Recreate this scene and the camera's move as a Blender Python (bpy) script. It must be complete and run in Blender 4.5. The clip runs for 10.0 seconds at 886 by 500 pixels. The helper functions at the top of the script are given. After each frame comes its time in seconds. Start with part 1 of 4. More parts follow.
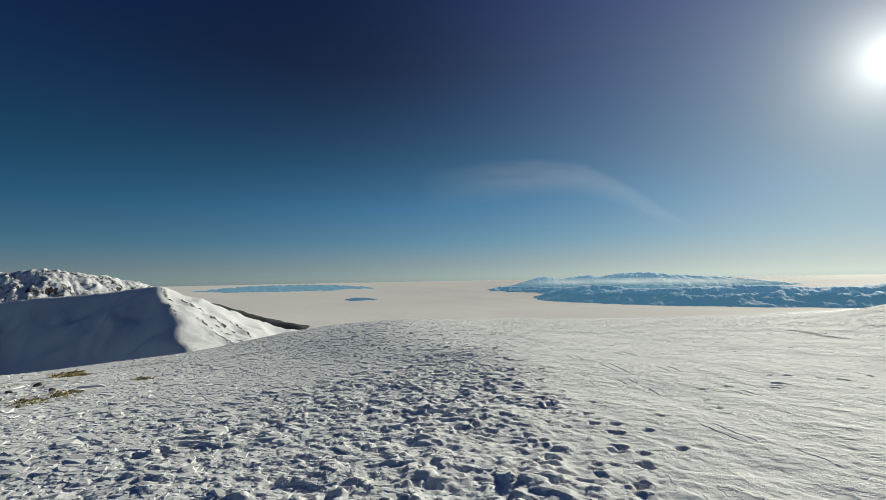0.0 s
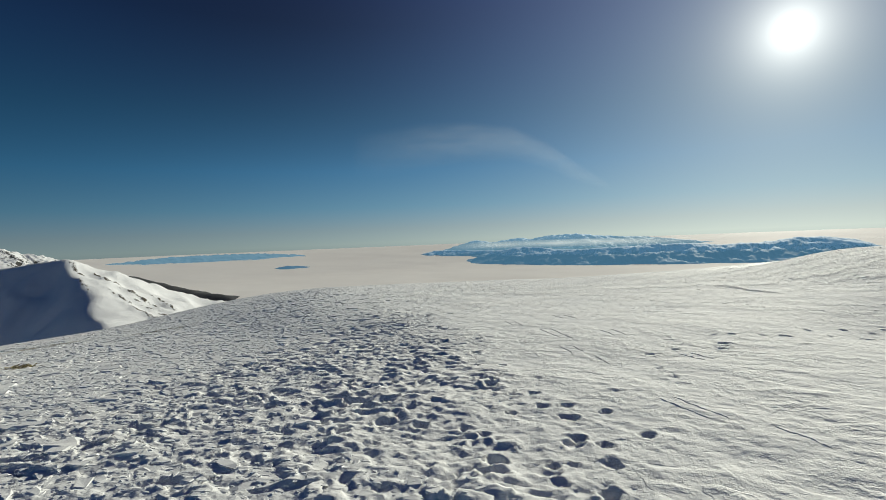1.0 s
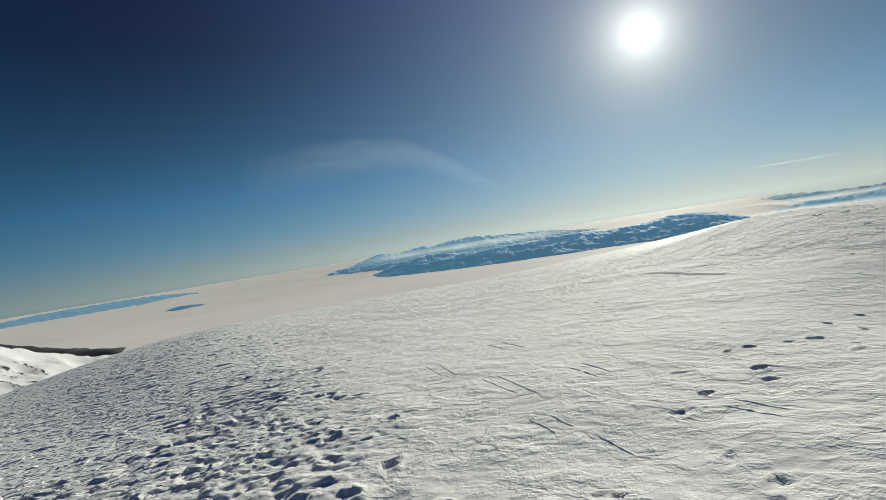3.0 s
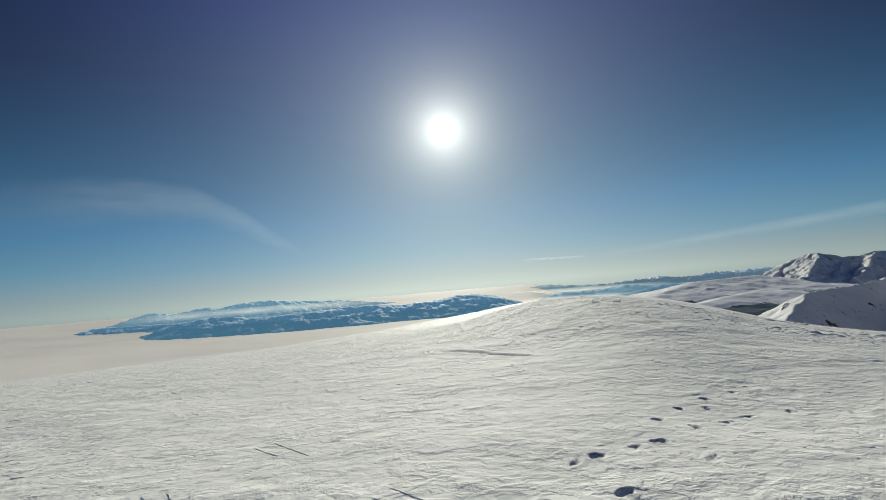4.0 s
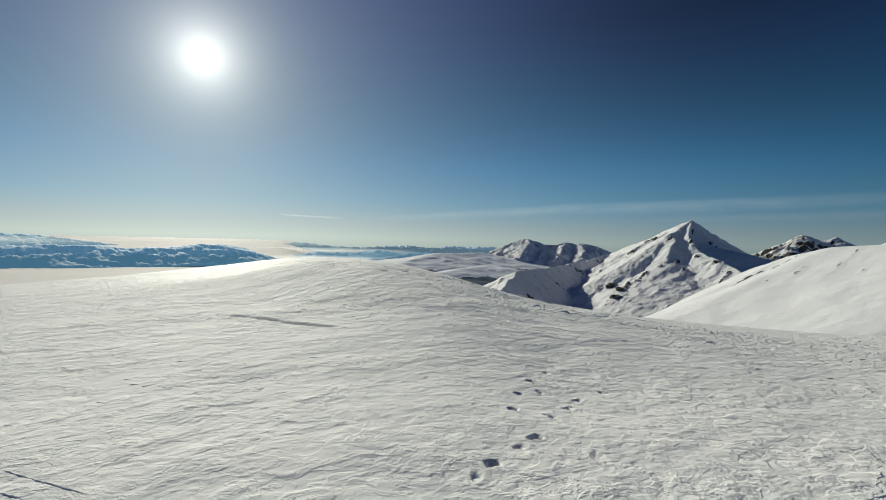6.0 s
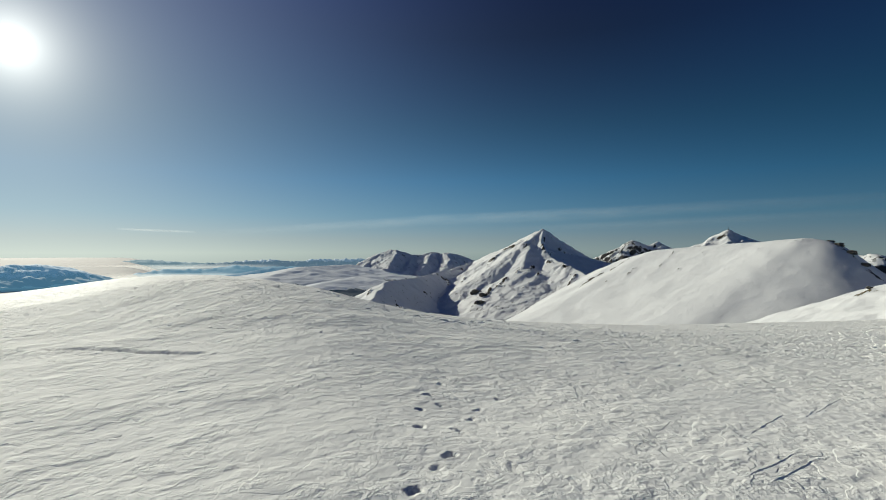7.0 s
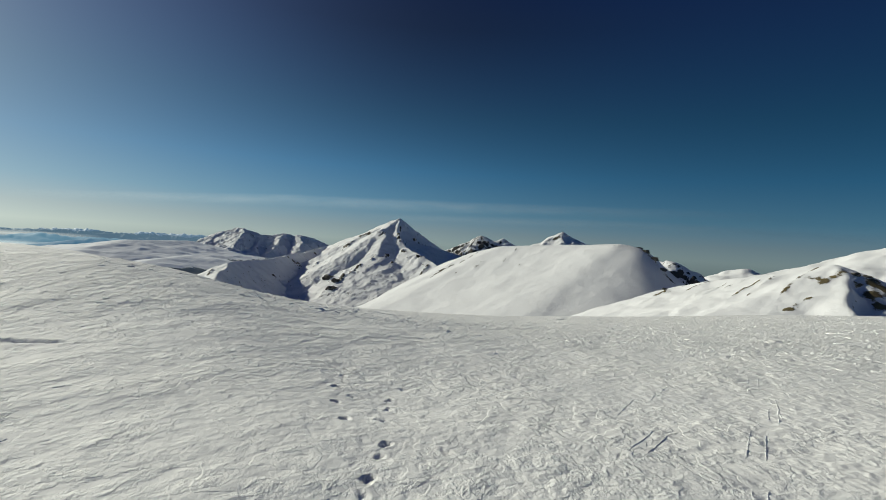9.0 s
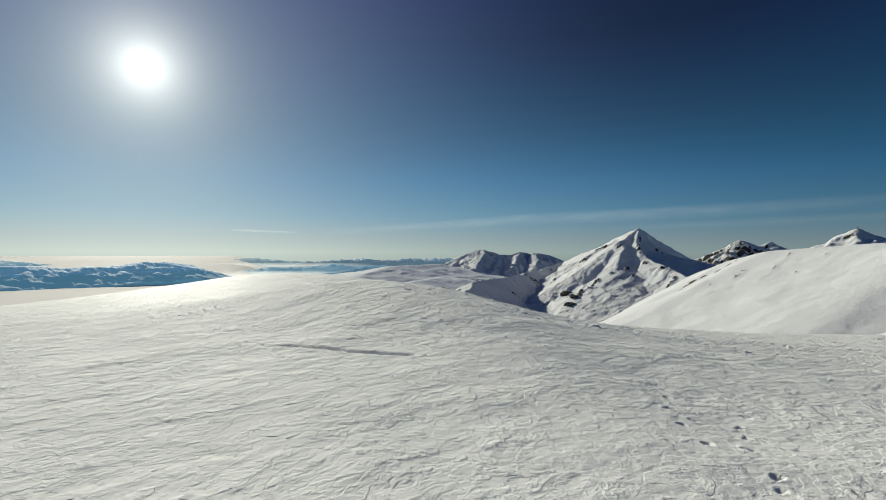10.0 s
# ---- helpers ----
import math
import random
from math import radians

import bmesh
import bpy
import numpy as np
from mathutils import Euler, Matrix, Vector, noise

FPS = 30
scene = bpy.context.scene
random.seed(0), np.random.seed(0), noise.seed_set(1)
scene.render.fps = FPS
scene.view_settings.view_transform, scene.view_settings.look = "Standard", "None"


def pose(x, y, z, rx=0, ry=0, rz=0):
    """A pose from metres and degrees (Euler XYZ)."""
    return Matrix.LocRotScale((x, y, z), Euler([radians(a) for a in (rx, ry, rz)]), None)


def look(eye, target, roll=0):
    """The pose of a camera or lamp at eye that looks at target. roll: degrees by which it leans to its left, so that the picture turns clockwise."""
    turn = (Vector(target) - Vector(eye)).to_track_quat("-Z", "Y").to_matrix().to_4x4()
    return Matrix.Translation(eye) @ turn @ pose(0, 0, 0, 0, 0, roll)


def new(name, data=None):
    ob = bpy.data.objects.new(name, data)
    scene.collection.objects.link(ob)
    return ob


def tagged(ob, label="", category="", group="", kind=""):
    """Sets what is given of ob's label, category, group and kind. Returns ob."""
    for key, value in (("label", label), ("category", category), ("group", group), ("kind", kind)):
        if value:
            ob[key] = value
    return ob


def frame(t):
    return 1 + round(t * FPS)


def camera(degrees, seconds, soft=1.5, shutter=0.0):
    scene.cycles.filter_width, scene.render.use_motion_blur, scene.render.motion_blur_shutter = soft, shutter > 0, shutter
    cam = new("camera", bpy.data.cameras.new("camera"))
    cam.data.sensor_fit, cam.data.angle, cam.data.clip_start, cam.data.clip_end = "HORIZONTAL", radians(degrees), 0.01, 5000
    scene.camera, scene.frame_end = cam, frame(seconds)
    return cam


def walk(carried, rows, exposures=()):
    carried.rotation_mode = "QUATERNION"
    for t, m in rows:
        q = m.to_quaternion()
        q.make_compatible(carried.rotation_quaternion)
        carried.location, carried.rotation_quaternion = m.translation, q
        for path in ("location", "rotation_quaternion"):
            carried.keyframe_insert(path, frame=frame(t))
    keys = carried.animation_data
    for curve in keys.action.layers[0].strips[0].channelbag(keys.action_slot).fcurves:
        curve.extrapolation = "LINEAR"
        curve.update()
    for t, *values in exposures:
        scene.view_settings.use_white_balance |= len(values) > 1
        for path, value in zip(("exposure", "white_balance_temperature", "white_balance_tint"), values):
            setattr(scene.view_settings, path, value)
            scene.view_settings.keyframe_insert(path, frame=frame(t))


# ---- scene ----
# The camera: seconds, place, azimuth (clockwise from +y), elevation, lean.
cam = camera(82.09, 10.0, soft=0.75)
PATH = [
    (0, -0.039, -0.026, 2.003, -30.95, 3.07, -1.04),
    (0.5, -0.372, 0.576, 1.971, -29.69, -0.91, 1.70),
    (1, -0.564, 1.247, 1.928, -23.66, -1.08, -2.31),
    (1.5, -0.782, 2.008, 1.976, -22.23, -1.25, -4.99),
    (2, -1.110, 2.746, 1.949, -24.02, -0.59, -1.21),
    (2.2, -1.158, 3.042, 1.942, -21.69, -2.28, -3.63),
    (3.3, -1.858, 5.436, 1.986, -9.59, -0.93, -8.04),
    (3.5, -1.881, 5.803, 2.035, -5.07, -1.52, -5.52),
    (4, -1.859, 7.086, 1.821, 10.15, 4.20, -4.74),
    (4.5, -1.981, 7.623, 1.837, 16.18, 1.03, 0.63),
    (5, -2.183, 8.028, 1.916, 22.75, -0.94, -1.61),
    (5.2, -2.243, 8.208, 1.920, 24.64, -0.97, -1.37),
    (6.3, -2.790, 8.930, 2.018, 40.84, -2.09, 3.11),
    (6.5, -2.776, 9.003, 2.004, 42.69, -2.99, 4.10),
    (7, -2.786, 9.313, 1.993, 51.64, 0.30, -0.05),
    (7.5, -2.796, 9.482, 2.056, 59.51, -0.25, 1.74),
    (8, -3.042, 9.648, 2.084, 67.01, -0.71, 2.01),
    (8.5, -3.359, 9.789, 2.107, 70.00, -0.83, 2.67),
    (9, -3.627, 9.982, 2.147, 67.87, -0.61, 3.79),
    (9.5, -3.938, 10.565, 2.078, 55.63, -1.81, -0.41),
    (10, -4.643, 10.971, 2.181, 41.81, 0.28, 0.19),
]


def aimed(x, y, z, azimuth, elevation, lean):
    a, e = radians(azimuth), radians(elevation)
    way = Vector((math.sin(a) * math.cos(e), math.cos(a) * math.cos(e), math.sin(e)))
    return look((x, y, z), Vector((x, y, z)) + way, lean)


walk(cam, [(t, aimed(*p)) for t, *p in PATH])

# ---- light ----
SUN_AZ, SUN_EL = 10.5, 20.5
world = bpy.data.worlds.new("sky")
scene.world = world
world.use_nodes = True
wn = world.node_tree
sky = wn.nodes.new("ShaderNodeTexSky")
sky.sky_type = "NISHITA"
sky.sun_disc = False
sky.sun_elevation = radians(SUN_EL)
sky.sun_rotation = radians(SUN_AZ)
sky.altitude = 2600
sky.air_density = 1.0
sky.dust_density = 1.0
sky.ozone_density = 3.0
wn.nodes["Background"].inputs["Strength"].default_value = 0.10
low, gam, up = (wn.nodes.new(k) for k in ("ShaderNodeVectorMath", "ShaderNodeGamma", "ShaderNodeVectorMath"))
low.operation = up.operation = "SCALE"
low.inputs["Scale"].default_value, gam.inputs["Gamma"].default_value, up.inputs["Scale"].default_value = 0.073, 1.6, 10.0
wn.links.new(sky.outputs["Color"], low.inputs[0])
wn.links.new(low.outputs[0], gam.inputs["Color"])
wn.links.new(gam.outputs[0], up.inputs[0])
bright = wn.nodes.new("ShaderNodeRGBToBW")
wn.links.new(up.outputs[0], bright.inputs[0])


def sky_math(operation, x, y=0.0, z=0.0):
    nd = wn.nodes.new("ShaderNodeMath")
    nd.operation = operation
    for k, value in enumerate((x, y, z)):
        if isinstance(value, (int, float)):
            nd.inputs[k].default_value = value
        else:
            wn.links.new(value, nd.inputs[k])
    return nd.outputs[0]


def direction(azimuth, elevation):
    a, e = radians(azimuth), radians(elevation)
    return Vector((math.sin(a) * math.cos(e), math.cos(a) * math.cos(e), math.sin(e)))


# brightness from the sky model, softened where brightest; deep blue overhead, teal low down, pale at the horizon
place = wn.nodes.new("ShaderNodeTexCoord")
axes = wn.nodes.new("ShaderNodeSeparateXYZ")
wn.links.new(place.outputs["Generated"], axes.inputs[0])
hues = wn.nodes.new("ShaderNodeValToRGB")
wn.links.new(sky_math("MULTIPLY", sky_math("ARCSINE", axes.outputs["Z"]), 180 / math.pi / 40), hues.inputs["Fac"])
HUES = [(0.0, (0.18, 0.26, 0.26)), (1.5, (0.145, 0.24, 0.285)), (4, (0.068, 0.258, 0.415)), (8, (0.035, 0.277, 0.57)), (14, (0.038, 0.27, 0.62)), (24, (0.062, 0.238, 0.80)), (36, (0.03, 0.19, 1.25))]
while len(hues.color_ramp.elements) < len(HUES):
    hues.color_ramp.elements.new(0.5)
for stop, (height, colour) in zip(hues.color_ramp.elements, HUES):
    stop.position, stop.color = height / 40, (*colour, 1)
even = sky_math("DIVIDE", sky_math("MULTIPLY", bright.outputs[0], 4.0), sky_math("MULTIPLY_ADD", bright.outputs[0], 0.17, 1.0))
dot = wn.nodes.new("ShaderNodeVectorMath")
dot.operation = "DOT_PRODUCT"
dot.inputs[1].default_value = direction(11.3, 17.4)
wn.links.new(place.outputs["Generated"], dot.inputs[0])
off = sky_math("MULTIPLY", sky_math("ARCCOSINE", sky_math("MINIMUM", dot.outputs["Value"], 0.999999)), 180 / math.pi)
broad = wn.nodes.new("ShaderNodeVectorMath")
broad.operation = "DOT_PRODUCT"
broad.inputs[1].default_value = direction(11.0, 17.4)
wn.links.new(place.outputs["Generated"], broad.inputs[0])
wide = sky_math("MULTIPLY", sky_math("ARCCOSINE", sky_math("MINIMUM", broad.outputs["Value"], 0.999999)), 180 / math.pi)
aloft = sky_math("MINIMUM", sky_math("MAXIMUM", sky_math("MULTIPLY_ADD", axes.outputs["Z"], 4.0, -0.55), 0.0), 1.0)
apart = sky_math("MULTIPLY", sky_math("MULTIPLY_ADD", wide, 1 / 25, -2.0), sky_math("MULTIPLY_ADD", wide, -1 / 25, 2.0))
even = sky_math("MULTIPLY", even, sky_math("MULTIPLY_ADD", sky_math("MULTIPLY", aloft, sky_math("EXPONENT", apart)), -0.58, 1.0))
blue = wn.nodes.new("ShaderNodeVectorMath")
blue.operation = "SCALE"
wn.links.new(hues.outputs["Color"], blue.inputs[0])
wn.links.new(even, blue.inputs["Scale"])
soft = wn.nodes.new("ShaderNodeMix")
soft.data_type = "RGBA"
grey = wn.nodes.new("ShaderNodeVectorMath")
grey.operation = "SCALE"
grey.inputs[0].default_value = (0.215, 0.262, 0.245)
wn.links.new(even, grey.inputs["Scale"])
wn.links.new(grey.outputs[0], soft.inputs["A"])
wn.links.new(blue.outputs[0], soft.inputs["B"])
ring = sky_math("MULTIPLY", sky_math("EXPONENT", sky_math("MULTIPLY", off, -1 / 2.2)), 14.0)
halo = sky_math("MULTIPLY", sky_math("EXPONENT", sky_math("MULTIPLY", wide, -1 / 13.0)), 2.2)
wn.links.new(sky_math("MULTIPLY_ADD", sky_math("EXPONENT", sky_math("MULTIPLY", off, -1 / 17.5)), -0.92, 1.0), soft.inputs["Factor"])
glow = wn.nodes.new("ShaderNodeVectorMath")
glow.operation = "SCALE"
glow.inputs[0].default_value = (0.97, 1.0, 0.97)
wn.links.new(sky_math("ADD", ring, halo), glow.inputs["Scale"])
low_haze = wn.nodes.new("ShaderNodeVectorMath")
low_haze.operation = "SCALE"
low_haze.inputs[0].default_value = (0.40, 0.58, 0.68)
wn.links.new(sky_math("EXPONENT", sky_math("MULTIPLY", sky_math("ABSOLUTE", axes.outputs["Z"]), -1 / 0.08)), low_haze.inputs["Scale"])
sun_haze = wn.nodes.new("ShaderNodeVectorMath")
sun_haze.operation = "SCALE"
sun_haze.inputs[0].default_value = (4.3, 3.3, 1.9)
wn.links.new(sky_math("EXPONENT", sky_math("ADD", sky_math("MULTIPLY", sky_math("ABSOLUTE", axes.outputs["Z"]), -1 / 0.10), sky_math("MULTIPLY", off, -1 / 27))), sun_haze.inputs["Scale"])
both_haze = wn.nodes.new("ShaderNodeVectorMath")
both_haze.operation = "ADD"
wn.links.new(low_haze.outputs[0], both_haze.inputs[0])
wn.links.new(sun_haze.outputs[0], both_haze.inputs[1])
hazed = wn.nodes.new("ShaderNodeVectorMath")
hazed.operation = "ADD"
wn.links.new(soft.outputs["Result"], hazed.inputs[0])
wn.links.new(both_haze.outputs[0], hazed.inputs[1])
total = wn.nodes.new("ShaderNodeVectorMath")
total.operation = "ADD"
wn.links.new(hazed.outputs[0], total.inputs[0])
wn.links.new(glow.outputs[0], total.inputs[1])
wn.links.new(total.outputs[0], wn.nodes["Background"].inputs["Color"])
sun_data = bpy.data.lights.new("sunlight", "SUN")
sun_data.energy = 4.3
sun_data.angle = radians(0.5)
sun_data.color = (1.0, 0.985, 0.82)
sun_lamp = new("sunlight", sun_data)
sun_lamp.matrix_world = look(direction(SUN_AZ, SUN_EL) * 50, (0, 0, 0))
scene.view_settings.exposure = 0.0


# ---- tools ----
def table(seed):
    g = np.random.RandomState(seed)
    ang = g.rand(256) * 2 * np.pi
    return np.cos(ang), np.sin(ang), g.permutation(256)


def perlin(x, y, seed=0):
    """Gradient noise, about -0.7 to 0.7."""
    gx, gy, p = table(seed)
    xi, yi = np.floor(x).astype(int), np.floor(y).astype(int)
    xf, yf = x - xi, y - yi
    u, v = xf * xf * xf * (xf * (xf * 6 - 15) + 10), yf * yf * yf * (yf * (yf * 6 - 15) + 10)

    def g(i, j):
        k = p[(p[(xi + i) & 255] + yi + j) & 255]
        return gx[k] * (xf - i) + gy[k] * (yf - j)
    a = g(0, 0) * (1 - u) + g(1, 0) * u
    b = g(0, 1) * (1 - u) + g(1, 1) * u
    return a * (1 - v) + b * v


def fbm(x, y, seed=0, octaves=4, gain=0.5):
    z, amp, f = 0 * x, 1.0, 1.0
    for o in range(octaves):
        z = z + amp * perlin(x * f, y * f, seed + o)
        amp, f = amp * gain, f * 2.03
    return z


def ridged(x, y, seed=0, octaves=4, gain=0.5):
    """Sharp-crested noise, 0 to about 1.8."""
    z, amp, f = 0 * x, 1.0, 1.0
    for o in range(octaves):
        z = z + amp * (1 - 2 * np.abs(perlin(x * f, y * f, seed + o)))
        amp, f = amp * gain, f * 2.1
    return z


def cells(x, y, seed=0):
    """Distance to the nearest of scattered points, one in each unit cell."""
    g = np.random.RandomState(seed)
    px, py, p = g.rand(256), g.rand(256), g.permutation(256)
    xi, yi = np.floor(x).astype(int), np.floor(y).astype(int)
    best = np.full(x.shape, 9.0)
    for i in (-1, 0, 1):
        for j in (-1, 0, 1):
            k = p[(p[(xi + i) & 255] + yi + j) & 255]
            best = np.minimum(best, (xi + i + px[k] - x) ** 2 + (yi + j + py[k] - y) ** 2)
    return np.sqrt(best)


def alpine(x, y, seed=0, octaves=6):
    """Sharp crests over smooth hollows, about 0 to 1.6."""
    z, amp, f, w = 0 * x, 1.0, 1.0, 1.0
    for o in range(octaves):
        n = np.clip(1 - 1.7 * np.abs(perlin(x * f, y * f, seed + o)), 0, 1) ** 2 * w
        z, w = z + amp * n, np.clip(n * 1.8, 0, 1)
        amp, f = amp * 0.55, f * 2.07
    return z


def blocks(x, y, seed=0):
    """Tilted plates, one for each scattered point, 0 to about 1."""
    g = np.random.RandomState(seed)
    px, py, h, tx, ty, p = g.rand(256), g.rand(256), g.rand(256), g.normal(0, 0.35, 256), g.normal(0, 0.35, 256), g.permutation(256)
    xi, yi = np.floor(x).astype(int), np.floor(y).astype(int)
    best, z = np.full(x.shape, 9.0), 0 * x
    for i in (-1, 0, 1):
        for j in (-1, 0, 1):
            k = p[(p[(xi + i) & 255] + yi + j) & 255]
            ox, oy = x - xi - i - px[k], y - yi - j - py[k]
            d = ox * ox + oy * oy
            z = np.where(d < best, h[k] + tx[k] * ox + ty[k] * oy, z)
            best = np.minimum(best, d)
    return z


def smooth(a, b, x):
    t = np.clip((x - a) / (b - a), 0, 1)
    return t * t * (3 - 2 * t)


def grid_mesh(name, X, Y, Z):
    n, m = X.shape
    co = np.stack([X, Y, Z], -1).reshape(-1, 3)
    k = np.arange(n * m).reshape(n, m)
    q = np.stack([k[:-1, :-1], k[1:, :-1], k[1:, 1:], k[:-1, 1:]], -1).reshape(-1, 4)
    me = bpy.data.meshes.new(name)
    me.vertices.add(len(co))
    me.vertices.foreach_set("co", co.ravel().astype(np.float32))
    me.loops.add(q.size)
    me.loops.foreach_set("vertex_index", q.ravel().astype(np.int32))
    me.polygons.add(len(q))
    me.polygons.foreach_set("loop_start", (np.arange(len(q)) * 4).astype(np.int32))
    me.polygons.foreach_set("use_smooth", np.ones(len(q), dtype=bool))
    me.update(calc_edges=True)
    return me


def part(name, bm, mat, parent=None, label="", flat=False):
    """Links a bmesh as one object, under parent if there is one."""
    me = bpy.data.meshes.new(name)
    bm.to_mesh(me)
    bm.free()
    me.materials.append(mat)
    me.polygons.foreach_set("use_smooth", np.full(len(me.polygons), not flat))
    ob = new(name, me)
    if parent:
        ob.parent = parent
    return tagged(ob, label)


def point_values(me, name, values):
    me.attributes.new(name, "FLOAT", "POINT").data.foreach_set("value", values.ravel().astype(np.float32))


CX, CY, CZ = -2.0, 8.0, 2.0


def far_point(azimuth, elevation, r):
    """A place r metres off, seen from the middle of the walk."""
    a = radians(azimuth)
    return np.array((CX + r * math.sin(a), CY + r * math.cos(a), CZ + r * math.tan(radians(elevation))))


# ---- materials ----
def material(name):
    mat = bpy.data.materials.new(name)
    mat.use_nodes = True
    return mat, mat.node_tree, mat.node_tree.nodes["Principled BSDF"]


def node(nt, kind, **values):
    nd = nt.nodes.new(kind)
    for key, value in values.items():
        nd.inputs[key.replace("_", " ")].default_value = value
    return nd


def ramp(nt, source, a, b, ca=(0, 0, 0, 1), cb=(1, 1, 1, 1)):
    r = nt.nodes.new("ShaderNodeValToRGB")
    r.color_ramp.elements[0].position, r.color_ramp.elements[1].position = a, b
    r.color_ramp.elements[0].color, r.color_ramp.elements[1].color = ca, cb
    nt.links.new(source, r.inputs["Fac"])
    return r.outputs["Color"]


def mixed(nt, fac, a, b):
    m = nt.nodes.new("ShaderNodeMix")
    m.data_type = "RGBA"
    nt.links.new(fac, m.inputs["Factor"])
    for value, socket in ((a, m.inputs["A"]), (b, m.inputs["B"])):
        if isinstance(value, tuple):
            socket.default_value = value
        else:
            nt.links.new(value, socket)
    return m.outputs["Result"]


def attribute(nt, name):
    nd = nt.nodes.new("ShaderNodeAttribute")
    nd.attribute_name = name
    return nd.outputs["Fac"]


def math_node(nt, operation, a, b, c=None):
    nd = nt.nodes.new("ShaderNodeMath")
    nd.operation = operation
    for k, value in enumerate((a, b, c)):
        if isinstance(value, (int, float)):
            nd.inputs[k].default_value = value
        elif value is not None:
            nt.links.new(value, nd.inputs[k])
    return nd.outputs[0]


def snow_material():
    """Wind-packed crust: flat plates that end in small broken scarps, with a glaze in places."""
    mat, nt, p = material("wind_packed_snow")
    tc = nt.nodes.new("ShaderNodeTexCoord")
    n1 = node(nt, "ShaderNodeTexNoise", Scale=0.35, Detail=5.0)
    n2 = node(nt, "ShaderNodeTexNoise", Scale=11.0, Detail=6.0, Roughness=0.65)
    n3 = node(nt, "ShaderNodeTexNoise", Scale=70.0, Detail=3.0)
    lumps = node(nt, "ShaderNodeTexNoise", Scale=2.2, Detail=6.0, Roughness=0.68)
    bend = node(nt, "ShaderNodeTexNoise", Scale=1.7, Detail=2.5, Roughness=0.5)
    mounds = node(nt, "ShaderNodeTexNoise", Scale=6.5, Detail=2.2, Roughness=0.5)
    for n in (n1, n2, n3, lumps, bend, mounds):
        nt.links.new(tc.outputs["Object"], n.inputs["Vector"])

    def scarps(scale, levels, turn, detail, thin):
        """Plates with steep little edges, drawn out along one way."""
        place = nt.nodes.new("ShaderNodeMapping")
        place.inputs["Rotation"].default_value = (0, 0, radians(turn))
        place.inputs["Scale"].default_value = (0.72, 1.15, 1.0)
        nt.links.new(tc.outputs["Object"], place.inputs["Vector"])
        field = node(nt, "ShaderNodeTexNoise", Scale=scale, Detail=detail, Roughness=0.5, Distortion=0.2)
        nt.links.new(place.outputs["Vector"], field.inputs["Vector"])
        v = math_node(nt, "MULTIPLY", field.outputs["Fac"], levels)
        part_of = math_node(nt, "FRACT", v, 0.0)
        edge = nt.nodes.new("ShaderNodeMapRange")
        edge.interpolation_type = "SMOOTHSTEP"
        edge.inputs["From Min"].default_value, edge.inputs["From Max"].default_value = thin, 1.0
        nt.links.new(part_of, edge.inputs["Value"])
        return math_node(nt, "ADD", math_node(nt, "FLOOR", v, 0.0), edge.outputs["Result"])
    rough = attribute(nt, "rough")
    bare = attribute(nt, "bare")
    wind = attribute(nt, "wind")
    base = mixed(nt, n1.outputs["Fac"], (0.82, 0.83, 0.84, 1), (0.90, 0.90, 0.885, 1))
    soil = mixed(nt, n2.outputs["Fac"], (0.10, 0.085, 0.05, 1), (0.30, 0.26, 0.18, 1))
    patch = ramp(nt, math_node(nt, "MULTIPLY", bare, math_node(nt, "ADD", lumps.outputs["Fac"], n2.outputs["Fac"])), 0.42, 0.62)
    nt.links.new(mixed(nt, patch, base, soil), p.inputs["Base Color"])
    glaze = ramp(nt, math_node(nt, "MULTIPLY", math_node(nt, "ADD", lumps.outputs["Fac"], n1.outputs["Fac"]), attribute(nt, "glaze")), 0.35, 0.95, (0.86, 0.86, 0.86, 1), (0.74, 0.74, 0.74, 1))
    nt.links.new(glaze, p.inputs["Roughness"])
    p.inputs["Specular IOR Level"].default_value = 0.3
    fine = math_node(nt, "MULTIPLY_ADD", n3.outputs["Fac"], 0.05, math_node(nt, "MULTIPLY_ADD", n2.outputs["Fac"], 0.10, math_node(nt, "MULTIPLY", bend.outputs["Fac"], 0.45)))
    shifted = nt.nodes.new("ShaderNodeMix")
    shifted.data_type, shifted.blend_type = "RGBA", "LINEAR_LIGHT"
    shifted.inputs["Factor"].default_value = 0.16
    nt.links.new(tc.outputs["Object"], shifted.inputs["A"])
    nt.links.new(bend.outputs["Color"], shifted.inputs["B"])

    def plates(scale, power):
        """Broken plates, a few of them standing proud."""
        cell = node(nt, "ShaderNodeTexVoronoi", Scale=scale)
        nt.links.new(shifted.outputs["Result"], cell.inputs["Vector"])
        one = nt.nodes.new("ShaderNodeSeparateColor")
        nt.links.new(cell.outputs["Color"], one.inputs[0])
        return math_node(nt, "POWER", one.outputs[0], power)
    broad = math_node(nt, "MULTIPLY", math_node(nt, "MULTIPLY_ADD", plates(6.0, 1.3), 0.7, math_node(nt, "MULTIPLY", mounds.outputs["Fac"], 2.2)), rough)
    some = ramp(nt, lumps.outputs["Fac"], 0.40, 0.60)
    other = ramp(nt, n1.outputs["Fac"], 0.38, 0.60)
    small = math_node(nt, "MULTIPLY", math_node(nt, "MULTIPLY_ADD", plates(4.6, 3.0), 0.22, math_node(nt, "MULTIPLY", scarps(1.9, 6.0, 12, 1.6, 0.86), 0.12)), some)
